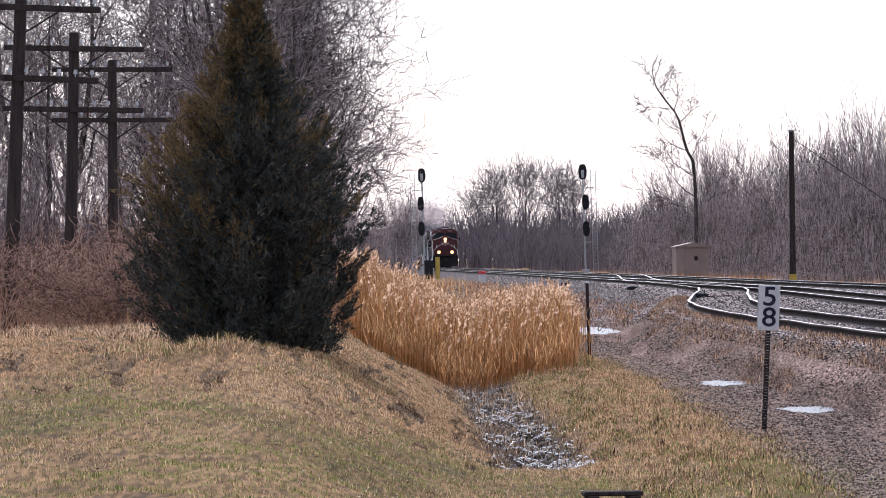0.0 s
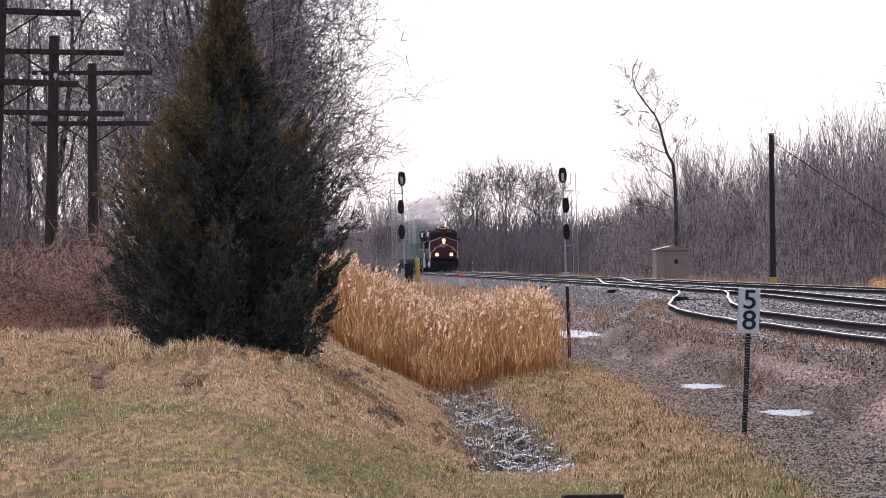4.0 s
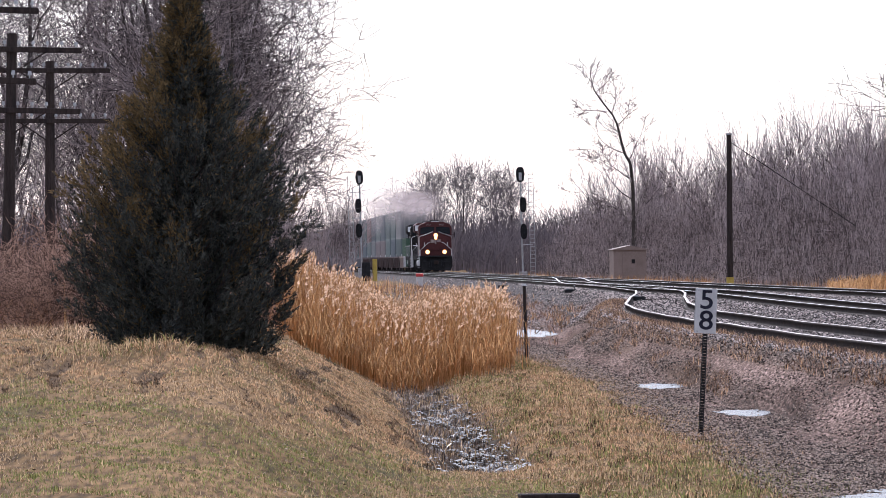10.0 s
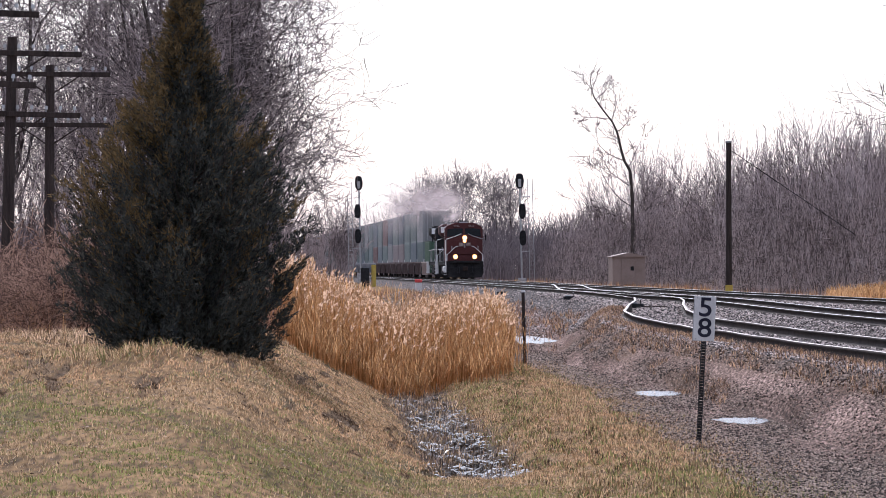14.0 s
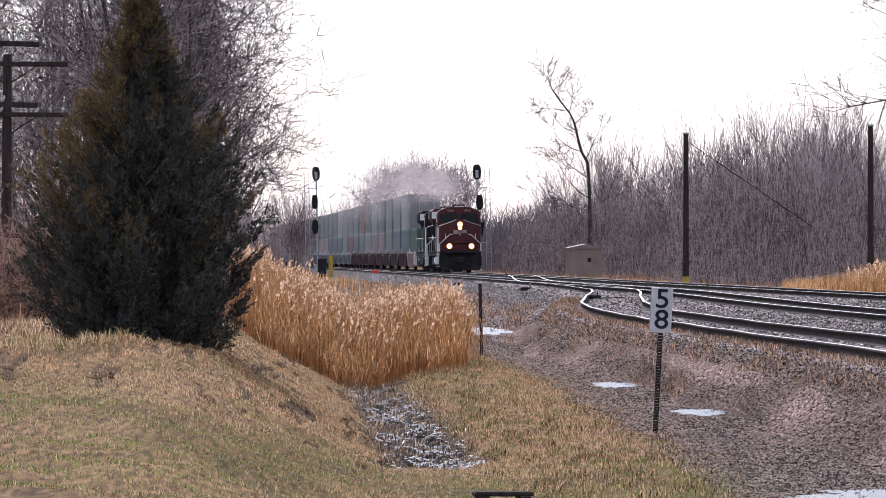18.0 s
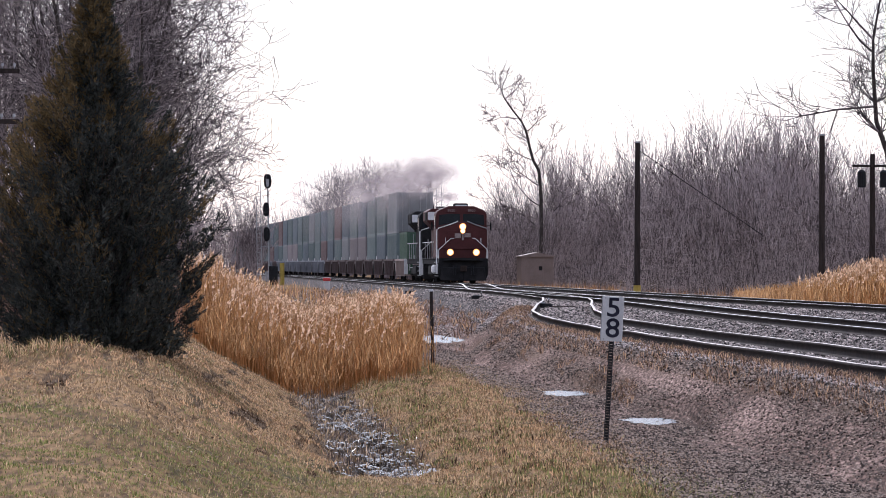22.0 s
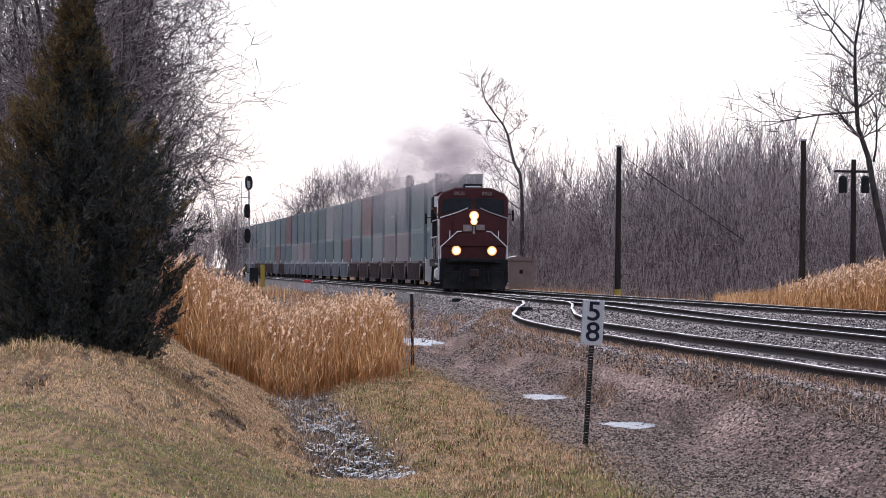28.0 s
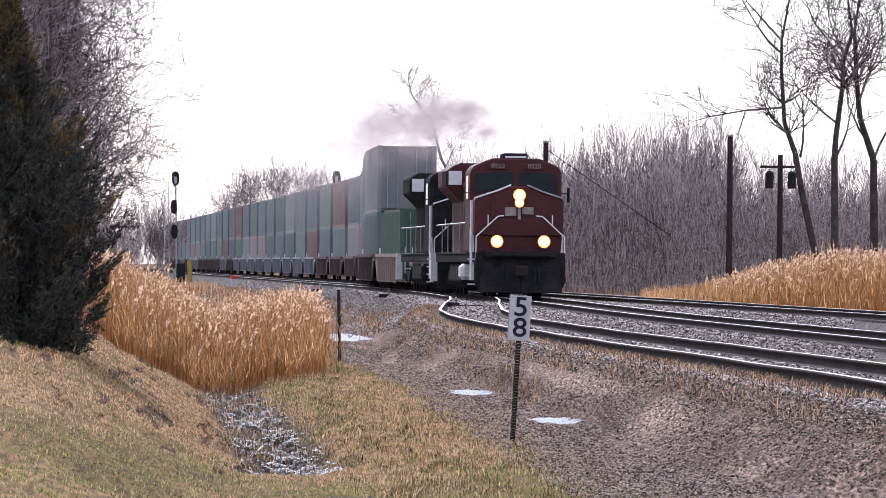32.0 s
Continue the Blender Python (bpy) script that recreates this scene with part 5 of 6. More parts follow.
def reeds(name, label, n, keep, xr, yr, height, seed, w=0.009, rise=lambda x, y: 1.0, plume=1.0, share=0.4):
    """A stand of dry reeds: thin stalks, narrow leaves and nodding plumes."""
    rg = np.random.default_rng(seed)
    pts = scatter(n, xr, yr, keep, seed)
    n = len(pts)
    h = height[0] + (height[1] - height[0]) * rg.random(n) ** 0.6
    h = h * (1 + 0.14 * wave(pts[:, 0], pts[:, 1] * 0.4, 0.6) + 0.07 * wave(pts[:, 0], pts[:, 1], 0.17)) * rise(pts[:, 0], pts[:, 1])
    lean = rg.normal(0, 0.07, (n, 2)) + np.array([0.03, 0])
    top = pts + np.stack([lean[:, 0] * h, lean[:, 1] * h, h], -1)
    V, F = tube_arrays([(p, q, w * 0.5, w * 0.28) for p, q in zip(pts, top)], 3)
    g = new(name)
    tagged(g, label, "reeds", kind="stuff")
    new("stalks", mesh_np("stalks", V, F, [M_REED])).parent = g
    LV = []
    for base_f in (0.2, 0.42, 0.62):
        f = base_f + 0.25 * rg.random((n, 1))
        p = pts + (top - pts) * f
        a = rg.random(n) * 2 * np.pi
        d = np.stack([np.cos(a) * 0.5, np.sin(a) * 0.5, 1.0 + 0 * a], -1) * (0.08 + 0.14 * rg.random((n, 1))) * plume
        e = d * np.array([2.0, 2.0, 0.75])
        s = np.stack([-np.sin(a), np.cos(a), 0 * a], -1) * w * 0.6
        LV.append(np.stack([p - s, p + s, p + d + s * 0.8, p + d - s * 0.8, p + e], 1))
    LV = np.concatenate(LV)
    o = np.arange(len(LV))[:, None] * 5
    LF = np.concatenate([o + np.array([[0, 1, 2]]), o + np.array([[0, 2, 3]]), o + np.array([[3, 2, 4]])], 1).reshape(-1, 3)
    new("leaves", mesh_np("leaves", LV.reshape(-1, 3), LF, [M_REED])).parent = g
    # plumes: a short arching row of tufts that nods over downwind
    k = rg.random(n) < share * smooth(0.42, 0.72, h / height[1])
    p = top[k]
    m = len(p)
    nod = rg.normal(0.45, 0.5, m)
    size = plume * (0.5 + 0.55 * rg.random(m))
    PV = []
    for j in range(6):
        f = j / 5.0
        c = p + np.stack([size * 0.075 * nod * f ** 1.6, rg.normal(0, 0.01, m), size * (-0.03 + 0.15 * f - 0.06 * np.abs(nod) * f ** 2)], -1)
        a = rg.random(m) * 2 * np.pi
        wd = size * 0.021 * (1.25 - 0.75 * abs(f - 0.35)) * (0.6 + 0.8 * rg.random(m))
        s = np.stack([np.cos(a), np.sin(a), 0.3 * np.sin(3 * a)], -1) * wd[:, None]
        d = np.stack([size * 0.03 * nod * (f + 0.3), 0 * a, size * (0.055 - 0.03 * np.abs(nod) * f)], -1)
        PV.append(np.stack([c - d * 0.4, c + s, c + d, c - s], 1))
    PV = np.concatenate(PV)
    o = np.arange(len(PV))[:, None] * 4
    new("plumes", mesh_np("plumes", PV.reshape(-1, 3), o + np.array([[0, 1, 2, 3]]), [M_PLUME])).parent = g


def reed_beds():
    def near(x, y, rg):
        y = y - 5.0 * rg.random(len(x)) ** 2
        x = x + 0.16 * rg.normal(0, 1, len(x))
        edge = 0.10 * wave(y, y, 2)
        return (x > -0.0325 * y + 0.15 + edge) & (x < 0.0020 * y + 0.02 + edge) & ((y > 106 + 3 * wave(x, x, 0.7)) | (x < -2.4)) & (y > 103)
    reeds("reed_bed", "dense stand of golden dry reeds in the wet ditch", 21000, near, (-6, 1.2), (103, 150), (0.45, 1.3), 21, rise=lambda x, y: 1.0 + 0.12 * smooth(-2.2, -3.4, x) - 0.28 * smooth(-0.25, 0.25, x - 0.0026 * y + 0.1) - 0.06 * smooth(118, 140, y) - 0.45 * (1 - smooth(103, 110, y)))

    def far(x, y, rg):
        return (x > x_far(y) + 4.0 + 1.5 * rg.random(len(x))) & (x > 0.052 * y) & (y < 330)
    reeds("reed_bank", "tall golden dry reeds on the bank behind the tracks", 14000, far, (12, 40), (215, 330), (1.0, 2.1), 23, 0.022, lambda x, y: 0.3 + 0.85 * smooth(0.050, 0.085, x / y), 2.0, 0.75)


def brush():
    """Dry rusty brush in front of the wood."""
    def keep(x, y, rg):
        return (x < -0.034 * y + 0.3 * rg.random(len(x))) & (x > -0.125 * y) & (wave(x, y, 0.9) > -0.75)
    pts = scatter(42000, (-26, -4), (118, 200), keep, 31)
    blades("dry_brush", "tangled rusty-brown dry weeds before the wood", "brush", pts, (0.2, 1.3), 0.009, 1.0, [M_BRUSH, M_REED], lambda x, y, rg: (rg.random(len(x)) < 0.1).astype(int), seed=32)

    def far(x, y, rg):
        return (x > x_far(y) + 3) & (x < x_far(y) + 12)
    pts = scatter(34000, (-20, 40), (230, 620), far, 33)
    blades("trackside_weeds", "low rusty dry weeds along the tracks", "brush", pts, (0.25, 0.9), 0.03, 0.3, [M_BRUSH, M_REED], lambda x, y, rg: (rg.random(len(x)) < 0.4).astype(int), seed=34)

    def leftw(x, y, rg):
        return (x < x_near(y) - 6.5) & (x > x_near(y) - 18) & (y > 250)
    pts = scatter(16000, (-60, 5), (170, 700), leftw, 35)
    blades("lineside_weeds", "dry tan weeds left of the line", "brush", pts, (0.3, 1.0), 0.03, 0.3, [M_BRUSH, M_REED], lambda x, y, rg: (rg.random(len(x)) < 0.6).astype(int), seed=36)


def lineside_tufts():
    def keep(x, y, rg):
        clump = wave(x * 1.4, y * 0.12, 0.8) + 0.6 * wave(x * 4, y * 0.3, 0.8)
        return (x < np.minimum(x_siding(y) - 2.4, x_near(y) - 2.2)) & (x > road_edge(y) - 5) & (clump > 0.25)
    pts = scatter(60000, (-12, 6), (140, 420), keep, 37)
    blades("lineside_tufts", "low dull brown weeds in the stony ground by the points", "weeds", pts, (0.05, 0.28), 0.02, 0.7, [M_BRAMBLE, M_GRASS_BROWN], lambda x, y, rg: (rg.random(len(x)) < 0.35).astype(int), seed=38)


def marsh_plants():
    def keep(x, y, rg):
        return np.abs(x - x_ditch(y)) < 0.5 + 0.16 * wave(y, x, 0.6) - 0.12 * rg.random(len(x))
    pts = scatter(40000, (-2.6, 1.0), (61, 112), lambda x, y, rg: keep(x, y, rg) & (wave(x * 2.2, y * 0.5, 0.35) > -0.5), 41)
    blades("marsh_sedge", "wet brown sedge glinting in the ditch", "marsh plants", pts, (0.03, 0.12), 0.009, 0.9, [M_WET, M_GRASS, M_PLUME], lambda x, y, rg: np.where(rg.random(len(x)) < 0.3, 1, np.where(rg.random(len(x)) < 0.07, 2, 0)), seed=42)
    # bleached flattened grass at the edge of the brush
    pts = scatter(9000, (-9.0, -4.9), (88, 114), lambda x, y, rg: (wave(x * 1.5, y * 0.2, 0.8) > -0.2) & (x < -0.052 * y), 45)
    blades("bleached_grass", "pale flattened dead grass before the brambles", "grass", pts, (0.05, 0.2), 0.010, 1.4, [M_PLUME, M_GRASS, M_THATCH_SHADE], lambda x, y, rg: rg.integers(0, 3, len(x)), seed=46)
    # a weedy hummock by the cedar
    pts = scatter(5000, (-5.2, -2.6), (65, 73), lambda x, y, rg: np.hypot((x + 4.0) / 1.0, (y - 69) / 3.0) < 0.5 + 0.5 * rg.random(len(x)), 43)
    blades("hummock_weeds", "grey-green weeds on a low hummock", "weeds", pts, (0.04, 0.15), 0.009, 1.0, [M_GRASS_GREEN, M_GRASS], lambda x, y, rg: (rg.random(len(x)) < 0.75).astype(int), seed=44)


def stones():
    """Loose ballast and lane gravel, as joined stones."""
    rg = np.random.default_rng(51)
    n = 720000
    y = 50 + 250 * rg.random(n) ** 1.9
    x = -3 + 26 * rg.random(n)
    d = np.minimum(np.minimum(np.abs(x - x_near(y)), np.abs(x - x_far(y))), np.abs(x - x_siding(y)))
    worn = wheel_tracks(x, y)
    lane = (rg.random(n) > 0.75 * worn) & (x > road_edge(y) - 0.2 * rg.random(n)) & (rg.random(n) < 0.42 + 0.35 * wave(x * 2, y * 0.3, 0.7))
    keep = (((d < 3.0) & (d > 1.28) & (rg.random(n) < np.where((np.abs(x - x_siding(y)) > 1.7) & (x < x_siding(y)), 0.3 - 0.28 * worn, 1.0))) | (lane & (d > 2.7)) | ((d < 1.28) & (rg.random(n) < 0.28))) & (x < 0.078 * y + 1.0) & (x < x_far(y) + 3)
    for px, py, rx, ry in PUDDLES:
        keep &= (np.hypot((x - px) / rx, (y - py + ry * 0.15) / (ry * 1.1)) > 1.0) | (rg.random(n) < 0.08)
    x, y, d = x[keep], y[keep], d[keep]
    # fine gravel of the lane and its bank
    k = 130000
    y2 = 49 + 90 * rg.random(k) ** 1.25
    x2 = road_edge(y2) - 0.1 + (x_siding(y2) - 1.0 - road_edge(y2)) * rg.random(k)
    ok = rg.random(k) < (0.60 - 0.46 * wheel_tracks(x2, y2) + 0.30 * wave(x2 * 2.3, y2 * 0.2, 0.8))
    for px, py, rx, ry in PUDDLES:
        ok &= (np.hypot((x2 - px) / rx, (y2 - py + ry * 0.15) / (ry * 1.1)) > 1.0) | (rg.random(k) < 0.05)
    # coarse stones by the points and the far lines
    x3, y3 = -14 + 30 * rg.random(60000), 170 + 280 * rg.random(60000)
    far = (x3 > road_edge(np.minimum(y3, 330)) - 3) & (x3 < x_far(y3) + 2.5) & (rg.random(60000) < 0.5 + 0.5 * wave(x3, y3 * 0.1, 0.8))
    d = np.concatenate([d, 2.0 + 0 * x3[far]])
    x, y = np.concatenate([x, x3[far]]), np.concatenate([y, y3[far]])
    x, y, d = np.concatenate([x, x2[ok]]), np.concatenate([y, y2[ok]]), np.concatenate([d, 2.8 + 0 * x2[ok]])
    n = len(x)
    size = np.where(d < 1.7, 0.016, np.where(d < 2.6, 0.0125, 0.0105)) * (0.6 + 0.9 * rg.random(n)) * (1 + (y - 60) / 260)
    c = np.stack([x, y, land(x, y) + size * 0.25], -1)
    d4 = rg.normal(0, 0.35, (n, 4, 3)) + np.array([[1, 1, 1], [1, -1, -1], [-1, 1, -1], [-1, -1, 1]])[None]
    spin = rg.random(n) * 2 * np.pi
    cs, sn = np.cos(spin)[:, None], np.sin(spin)[:, None]
    d4 = np.stack([d4[..., 0] * cs - d4[..., 1] * sn, d4[..., 0] * sn + d4[..., 1] * cs, d4[..., 2] * 0.8], -1)
    V = (c[:, None] + d4 * size[:, None, None] * 0.75).reshape(-1, 3)
    T = np.array([[0, 1, 2], [0, 3, 1], [0, 2, 3], [1, 3, 2]])
    F = (np.arange(n)[:, None, None] * 4 + T[None]).reshape(-1, 3)
    inlane = np.repeat(((x < x_siding(y) - 1.45) & (y < 170)).astype(int), 4)
    tagged(new("gravel", mesh_np("gravel", V, F, [M_STONE, M_LANE_STONE], inlane)), "loose grey crushed stone on the tracks and lane", "gravel", kind="stuff")


def lane_weeds():
    def keep(x, y, rg):
        a = (np.abs(x - x_siding(y) + 1.3) < 0.42) & (wave(x, y * 0.4, 0.8) + 0.5 * wave(x * 3, y * 0.6, 0.5) > -0.3)
        b = (np.abs(x - strip_mid(y)) < 0.16) & (y > 84) & (y < 135) & (wave(x, y * 0.3, 0.8) + 0.5 * wave(x * 4, y * 0.5, 0.8) > 0.15)
        return (a | b) & (y < 190)
    pts = scatter(300000, (-1, 9), (52, 190), keep, 61)
    blades("lane_weeds", "sparse rusty dry weeds beside the siding", "brush", pts, (0.02, 0.12), 0.008, 1.1, [M_BRAMBLE, M_GRASS_BROWN, M_THATCH_SHADE], lambda x, y, rg: np.where(rg.random(len(x)) < 0.25, 2, np.where(rg.random(len(x)) < 0.4, 1, 0)), seed=62)


left_wood()
right_thicket()
thicket_tangle()
lone_trees()
far_woods()
cedar()
lawn_grass()
reed_beds()
brush()
lineside_tufts()
marsh_plants()
stones()
lane_weeds()


# ---- trackside things ----
def milepost():
    g = new("milepost_sign")
    tagged(g, "white number sign with black digits on a perforated steel post", "sign")
    bm = bmesh.new()
    for s in (-1, 1):
        box(bm, s * 0.022 - 0.004, s * 0.022 + 0.004, -0.018, 0.018, -0.3, 1.56)
    for i in range(62):
        z = -0.3 + i * 0.03
        box(bm, -0.02, 0.02, 0.012, 0.018, z, z + 0.0235)
    part("post", bm, M_BLACKSTEEL, g, "perforated black steel channel post")
    plate = boxes("plate", g, M_WHITE, (-0.112, 0.112, -0.026, -0.021, 1.08, 1.555), bevel=0.002, label="white rectangular number plate")
    boxes("plate_edge", plate, M_STEEL, (-0.122, -0.112, -0.026, 0.0, 1.08, 1.555))
    for body, z in (("5", 1.43), ("8", 1.21)):
        me = text_mesh(body, 0.285, M_DIGIT, 0.002, 0.003)
        d = new("digit", me)
        d.parent = plate
        d.matrix_basis = pose(0.005, -0.029, z, 90, 0, 0)
        d.scale = (1.12, 1, 1)
    for z in (1.1, 1.535):
        bm = bmesh.new()
        rod(bm, (-0.085, -0.035, z), (-0.085, -0.02, z), 0.008, n=8)
        part("bolt", bm, M_STEEL, plate)
    g.matrix_basis = pose(2.21, 69.0, grounded(2.21, 69.0), 0, 3.0, -4)


def marker_post():
    g = new("marker_post")
    tagged(g, "plain grey steel marker post beside the lane", "post")
    rods("shaft", g, M_POLE, ((0, 0, -0.3), (-0.04, 0, 1.38), 0.032))
    rods("cap", g, M_WHITE, ((-0.04, 0, 1.38), (-0.042, 0, 1.42), 0.045, 0.035))
    g.matrix_basis = pose(0.67, 124, grounded(0.67, 124))


def telegraph_pole(h, arms, width, lean):
    g = new("telegraph_pole")
    tagged(g, "dark weathered wooden telegraph pole with crossarms and glass insulators", "utility pole", "telegraph poles")
    rods("pole", g, M_POLE, ((0, 0, -0.5), (0, 0, h), 0.15, 0.11), n=10)
    for z in arms:
        a = boxes("crossarm", g, M_POLE, (-width, width, -0.17, -0.07, z - 0.06, z + 0.06), bevel=0.008)
        for i in range(10):
            x = -width + 0.13 + i * (2 * width - 0.26) / 9
            bm = bmesh.new()
            rod(bm, (x, -0.12, z + 0.06), (x, -0.12, z + 0.14), 0.012, n=5)
            rod(bm, (x, -0.12, z + 0.12), (x, -0.12, z + 0.2), 0.042, 0.03, n=8)
            part("insulator", bm, M_STEEL, a)
        for s in (-1, 1):
            rods("brace", a, M_POLE, ((s * 0.75, -0.12, z - 0.05), (0, -0.1, z - 0.55), 0.018), n=5)
    return g


def telegraph_line():
    for x, y, h, arms, lean in ((-10.5, 125, 7.6, (6.25, 4.89), 2.7), (-10.75, 144, 6.4, (6.04, 4.69), 1.6), (-11.35, 167, 6.55, (6.3, 5.0), 0.5)):
        g = telegraph_pole(h, arms, 1.55, lean)
        g.matrix_basis = pose(x, y, grounded(x, y), 0, lean, 2)


def signal(x, y, s):
    """A colour-light mast with three hooded heads and a ladder."""
    g = new("railway_signal")
    tagged(g, "grey signal mast with black hooded heads and a ladder", "signal", "signals")
    rods("mast", g, M_STEEL, ((0, 0, -0.3), (0, 0, 9.2), 0.085, 0.07), n=10)
    boxes("base_case", g, M_STEEL, (-0.35, 0.35, -0.3, 0.3, 0, 0.9), bevel=0.03)
    for z in (8.9, 6.4, 4.2):
        off = 0.0 if z > 8 else 0.16 * s
        bm = bmesh.new()
        prism(bm, [(-0.3, z - 0.45), (-0.36, z), (-0.3, z + 0.45), (-0.15, z + 0.62), (0.15, z + 0.62), (0.3, z + 0.45), (0.36, z), (0.3, z - 0.45), (0.15, z - 0.62), (-0.15, z - 0.62)], -0.2, -0.14)
        for v in bm.verts:
            v.co.x = v.co.x * (1.0 if z > 8 else 0.8) + off
        head = part("signal_head", bm, M_BLACKSTEEL, g, "black backing plate with lamp hoods")
        for dz in (-0.3, 0.05, 0.4):
            bm = bmesh.new()
            rod(bm, (off, -0.45, z + dz), (off, -0.2, z + dz), 0.13, n=12)
            part("hood", bm, M_BLACKSTEEL, head)
        # Pale panel added on the top head to paint its sunlit hood.
        if z > 8:
            boxes("lit_hood_panel", head, M_STEEL, (-0.12, 0.12, -0.5, -0.45, z - 0.5, z + 0.15), bevel=0.02, label="pale grey panel standing in for the sunlit hood")
    bars = [((s * 0.85 + dx, 0.2, 0), (s * 0.85 + dx, 0.2, 9.1), 0.03) for dx in (-0.2, 0.2)]
    bars += [((s * 0.85 - 0.2, 0.2, z), (s * 0.85 + 0.2, 0.2, z), 0.018) for z in np.arange(0.3, 9, 0.33)]
    rods("ladder", g, M_STEEL, *bars, n=5)
    rods("platform", g, M_STEEL, *[((0, 0, z), (s * 0.85, 0.2, z), 0.03) for z in (3.1, 5.3, 7.6)], *[((s * 0.4, -0.2, z), (s * 0.4, 0.2, z), 0.025) for z in (5.3, 7.6)], n=5)
    g.matrix_basis = pose(x, y, grounded(x, y), 0, -1.2, 0)


def hut():
    g = new("relay_hut")
    tagged(g, "tan metal signal relay hut with a shallow roof", "hut")
    boxes("body", g, M_HUT, (-1.2, 1.2, -1.0, 1.0, 0, 2.12), bevel=0.03)
    bm = bmesh.new()
    prism(bm, [(-1.3, 2.12), (0, 2.4), (1.3, 2.12), (1.3, 2.06), (-1.3, 2.06)], -1.1, 1.1)
    part("roof", bm, M_HUT, g)
    d = boxes("door", g, M_HUT, (-0.55, 0.45, -1.04, -1.0, 0.1, 1.95), bevel=0.01)
    boxes("notice", d, M_BLACKSTEEL, (0.1, 0.35, -1.05, -1.04, 1.1, 1.4))
    g.matrix_basis = pose(9.9, 470, 0.45, 0, 0, 8)


def plain_pole(x, y, top, sleeve, wire):
    g = new("utility_pole")
    tagged(g, "bare dark wooden pole with a yellow ground sleeve" if sleeve else "bare dark wooden pole in the thicket", "utility pole", "trackside poles")
    z = grounded(x, y)
    rods("pole", g, M_POLE, ((0, 0, -0.4), (0, 0, top - z), 0.15, 0.12), n=10)
    boxes("cap", g, M_STEEL, (-0.14, 0.14, -0.14, 0.14, top - z, top - z + 0.08))
    if sleeve:
        rods("sleeve", g, M_YELLOW, ((0, 0, 0), (0, 0, 0.95), 0.18), n=10, label="faded yellow ground sleeve")
    if wire:
        rods("guy_wire", g, M_BLACKSTEEL, ((0, 0, top - z - 0.3), (6.2, 3, top - z - 4.4), 0.02), n=5)
    g.matrix_basis = pose(x, y, z)


def transformer_pole():
    g = new("transformer_pole")
    tagged(g, "wooden pole with two grey transformer cans on a crossarm", "utility pole")
    rods("pole", g, M_POLE, ((0, 0, -0.4), (0, 0, 7.4), 0.16, 0.12), n=10)
    a = boxes("crossarm", g, M_POLE, (-1.0, 1.0, -0.2, -0.08, 6.75, 6.87))
    for s in (-1, 1):
        bm = bmesh.new()
        rod(bm, (s * 0.55, -0.35, 5.75), (s * 0.55, -0.35, 6.5), 0.21, n=14)
        rod(bm, (s * 0.55, -0.35, 6.5), (s * 0.55, -0.35, 6.6), 0.21, 0.1, n=14)
        part("transformer_can", bm, M_BLACKSTEEL, g, "dark grey transformer can")
    g.matrix_basis = pose(23.2, 318, grounded(23.2, 318))


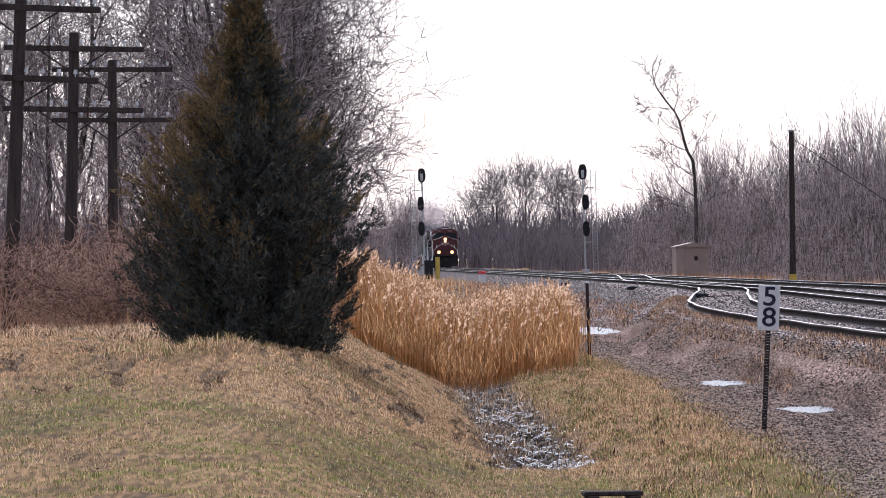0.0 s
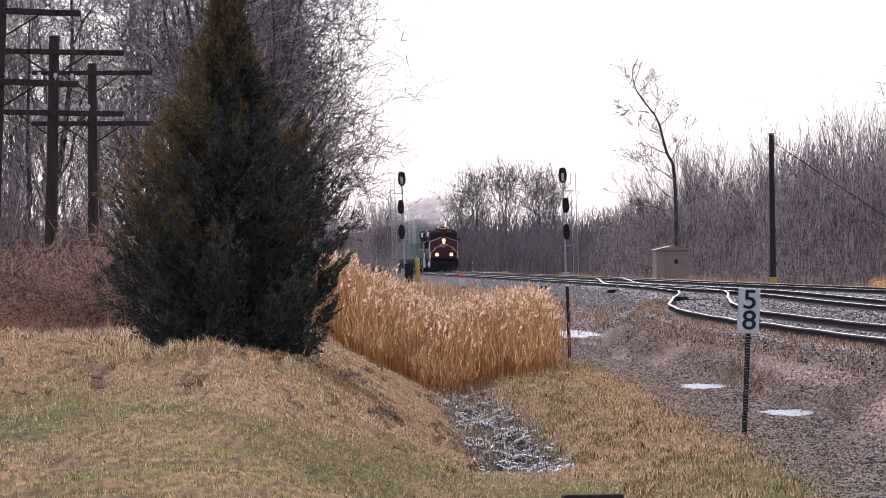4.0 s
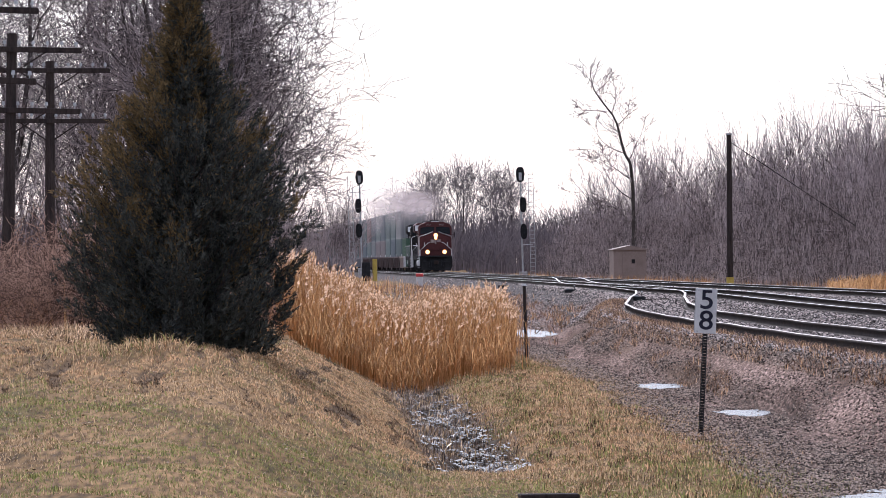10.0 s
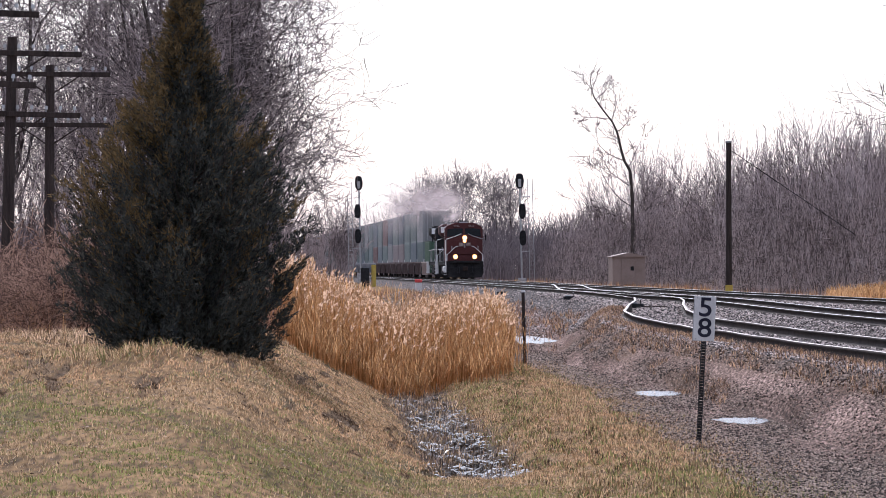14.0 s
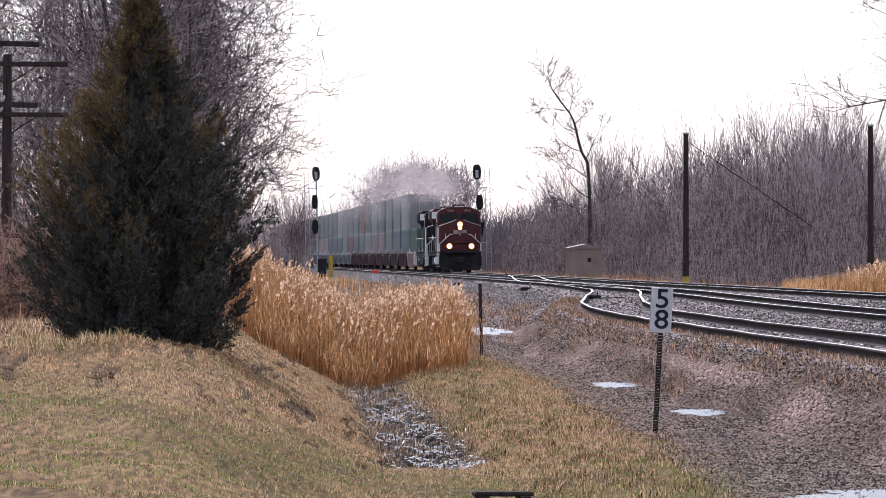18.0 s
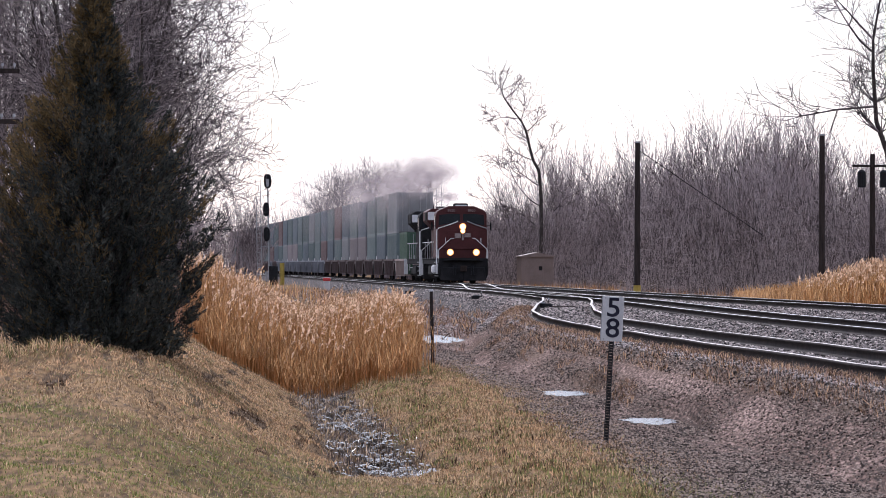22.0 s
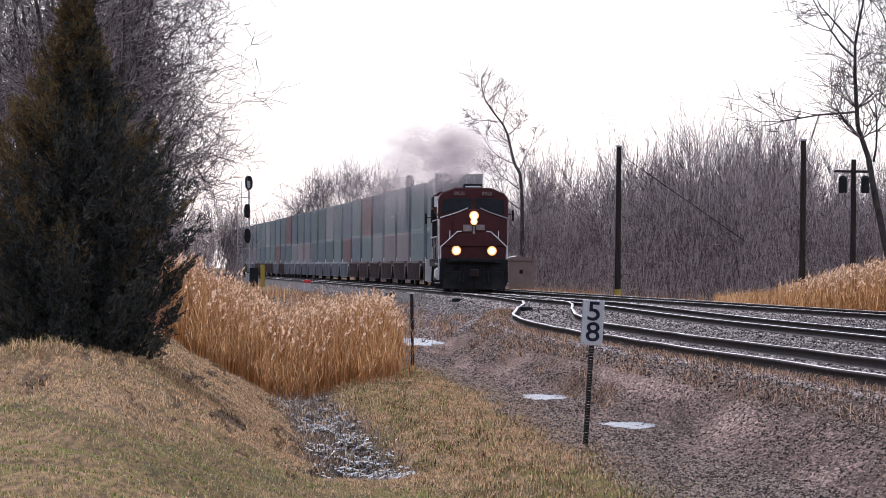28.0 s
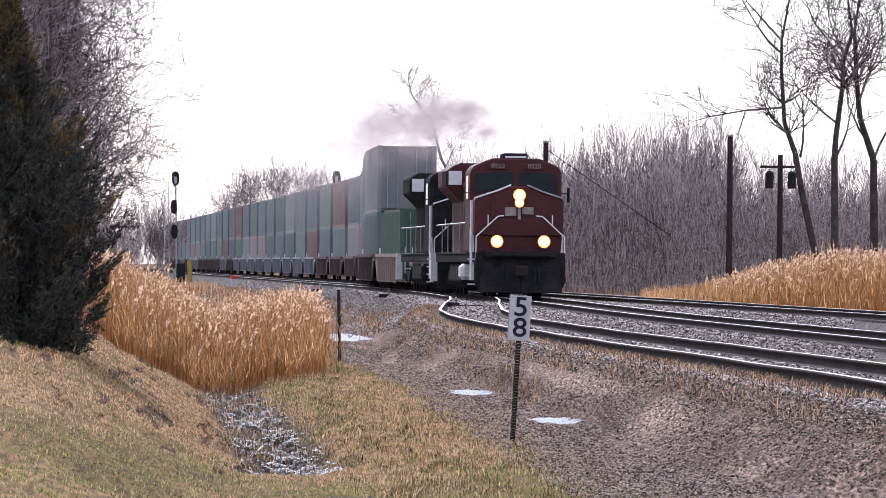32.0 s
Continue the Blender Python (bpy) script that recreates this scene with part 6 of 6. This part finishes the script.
def water():
    m = bpy.data.materials.new("still_water")
    m.use_nodes = True
    nt = m.node_tree
    b = nt.nodes["Principled BSDF"]
    b.inputs["Base Color"].default_value = (0.02, 0.018, 0.014, 1)
    b.inputs["Roughness"].default_value = 0.24
    b.inputs["IOR"].default_value = 1.33
    n = nt.nodes.new("ShaderNodeTexNoise")
    n.inputs["Scale"].default_value = 9
    bp = nt.nodes.new("ShaderNodeBump")
    bp.inputs["Strength"].default_value = 0.15
    bp.inputs["Distance"].default_value = 0.02
    nt.links.new(n.outputs["Fac"], bp.inputs["Height"])
    nt.links.new(bp.outputs[0], b.inputs["Normal"])

    for k, (x, y, rx, ry) in enumerate(PUDDLES):
        rng = random.Random(k + 1)
        n = 64
        bm = bmesh.new()
        vs = []
        for i in range(n):
            a = 2 * math.pi * i / n
            r = 1 + 0.14 * math.sin(3 * a + k) + 0.1 * math.sin(7 * a + 2 * k) + rng.uniform(-0.16, 0.16)
            vs.append(bm.verts.new((x + rx * r * math.cos(a), y + ry * r * math.sin(a), 0.027)))
        bm.faces.new(vs)
        tagged(new("puddle", finish(bm, "puddle", m)), "shallow bright rainwater puddle in the gravel lane", "puddle", "puddles", kind="structure")
    bm = bmesh.new()
    ys = np.linspace(58, 118, 60)
    a = [bm.verts.new((float(x_ditch(y)) - 0.8, y, -0.295)) for y in ys]
    c = [bm.verts.new((float(x_ditch(y)) + 0.8, y, -0.295)) for y in ys]
    for i in range(len(ys) - 1):
        bm.faces.new((a[i], c[i], c[i + 1], a[i + 1]))
    tagged(new("ditch_water", finish(bm, "ditch_water", m)), "still water glinting in the weedy ditch", "water", kind="structure")
    # small pools between the sedge clumps
    rg = np.random.default_rng(5)
    k = 6500
    y = 61 + 46 * rg.random(k) ** 1.2
    x = x_ditch(y) + rg.normal(0, 0.24, k)
    ok = (np.abs(x - x_ditch(y)) < 0.48) & (wave(x * 2.0 + 1, y * 0.35, 0.6) > -0.25)
    x, y = x[ok], y[ok]
    r = (0.006 + 0.016 * rg.random(len(x)) ** 2)
    ang = np.arange(7) * 2 * np.pi / 7
    jit = 0.7 + 0.6 * rg.random((len(x), 7))
    X = x[:, None] + r[:, None] * np.cos(ang) * jit
    Y = y[:, None] + r[:, None] * 12 * np.sin(ang) * jit
    Z = np.repeat((land(x, y) + 0.035)[:, None], 7, 1)
    pools = mesh_np("ditch_pools", np.stack([X, Y, Z], -1).reshape(-1, 3), np.arange(X.size).reshape(-1, 7), [m])
    tagged(new("ditch_pools", pools), "small glinting pools between wet sedge stems", "water", kind="stuff")


def plank():
    g = new("timber_plank")
    tagged(g, "dark weathered timber lying across the ditch", "plank")
    boxes("board", g, M_POLE, (-0.23, 0.23, -0.12, 0.12, 0, 0.035), bevel=0.008)
    boxes("bearer", g, M_POLE, (-0.2, -0.12, -0.2, 0.2, -0.08, 0.0))
    boxes("bearer", g, M_POLE, (0.12, 0.2, -0.2, 0.2, -0.08, 0.0))
    g.matrix_basis = pose(0.43, 50.2, grounded(0.43, 50.2) + 0.04, 0, 0, 6)


def track_gear():
    """Small railway fittings along the near line."""
    g = new("flange_marker")
    tagged(g, "squat white post with a red top beside the rails", "marker")
    boxes("post", g, M_WHITE, (-0.2, 0.2, -0.15, 0.15, -0.2, 0.62), bevel=0.03)
    boxes("top", g, M_REDTOP, (-0.23, 0.23, -0.18, 0.18, 0.62, 0.82), bevel=0.03, label="bright red top")
    g.matrix_basis = pose(-4.4, 400, grounded(-4.4, 400))
    g = new("cable_cabinet")
    tagged(g, "dark trackside cabinet beside a yellow post", "cabinet")
    boxes("body", g, M_BLACKSTEEL, (-0.45, 0.25, -0.3, 0.3, 0, 1.5), bevel=0.03)
    rods("post", g, M_YELLOW, ((0.6, 0, -0.2), (0.6, 0, 1.75), 0.19), n=12, label="dull yellow marker post")
    g.matrix_basis = pose(-9.9, 520, grounded(-9.9, 520))
    for x, y, turn in ((4.2, 188, 0), (3.2, 262, 4), (0.6, 330, 2)):
        g = new("switch_machine")
        tagged(g, "black switch stand with rods beside the points", "switch machine", "switch machines")
        boxes("case", g, M_BLACKSTEEL, (-0.4, 0.4, -0.25, 0.25, 0.0, 0.22), bevel=0.03)
        boxes("lid", g, M_STEEL, (-0.3, 0.1, -0.2, 0.2, 0.22, 0.27), bevel=0.02)
        rods("throw_rod", g, M_RAIL, ((0.4, 0, 0.08), (1.5, 0, 0.1), 0.03), n=6)
        rods("target_stem", g, M_BLACKSTEEL, ((0.25, 0, 0.2), (0.25, 0, 0.42), 0.02), n=6)
        rods("target", g, M_WHITE, ((0.25, -0.02, 0.45), (0.25, 0.02, 0.45), 0.045), n=12)
        g.matrix_basis = pose(x, y, grounded(x, y), 0, 0, turn)
        g.scale = (0.62, 0.62, 0.62)


M_REDTOP = ramp_mat("red_paint", (0.4, 0.05, 0.05), (0.55, 0.08, 0.08), 3, 0.5, bump=0.05)
plank()
track_gear()
milepost()
marker_post()
telegraph_line()
signal(-11.4, 575, -1)
signal(2.65, 535, 1)
hut()
plain_pole(11.4, 310, 7.76, True, True)
plain_pole(19.1, 293, 7.8, False, False)
transformer_pole()
water()

motions()
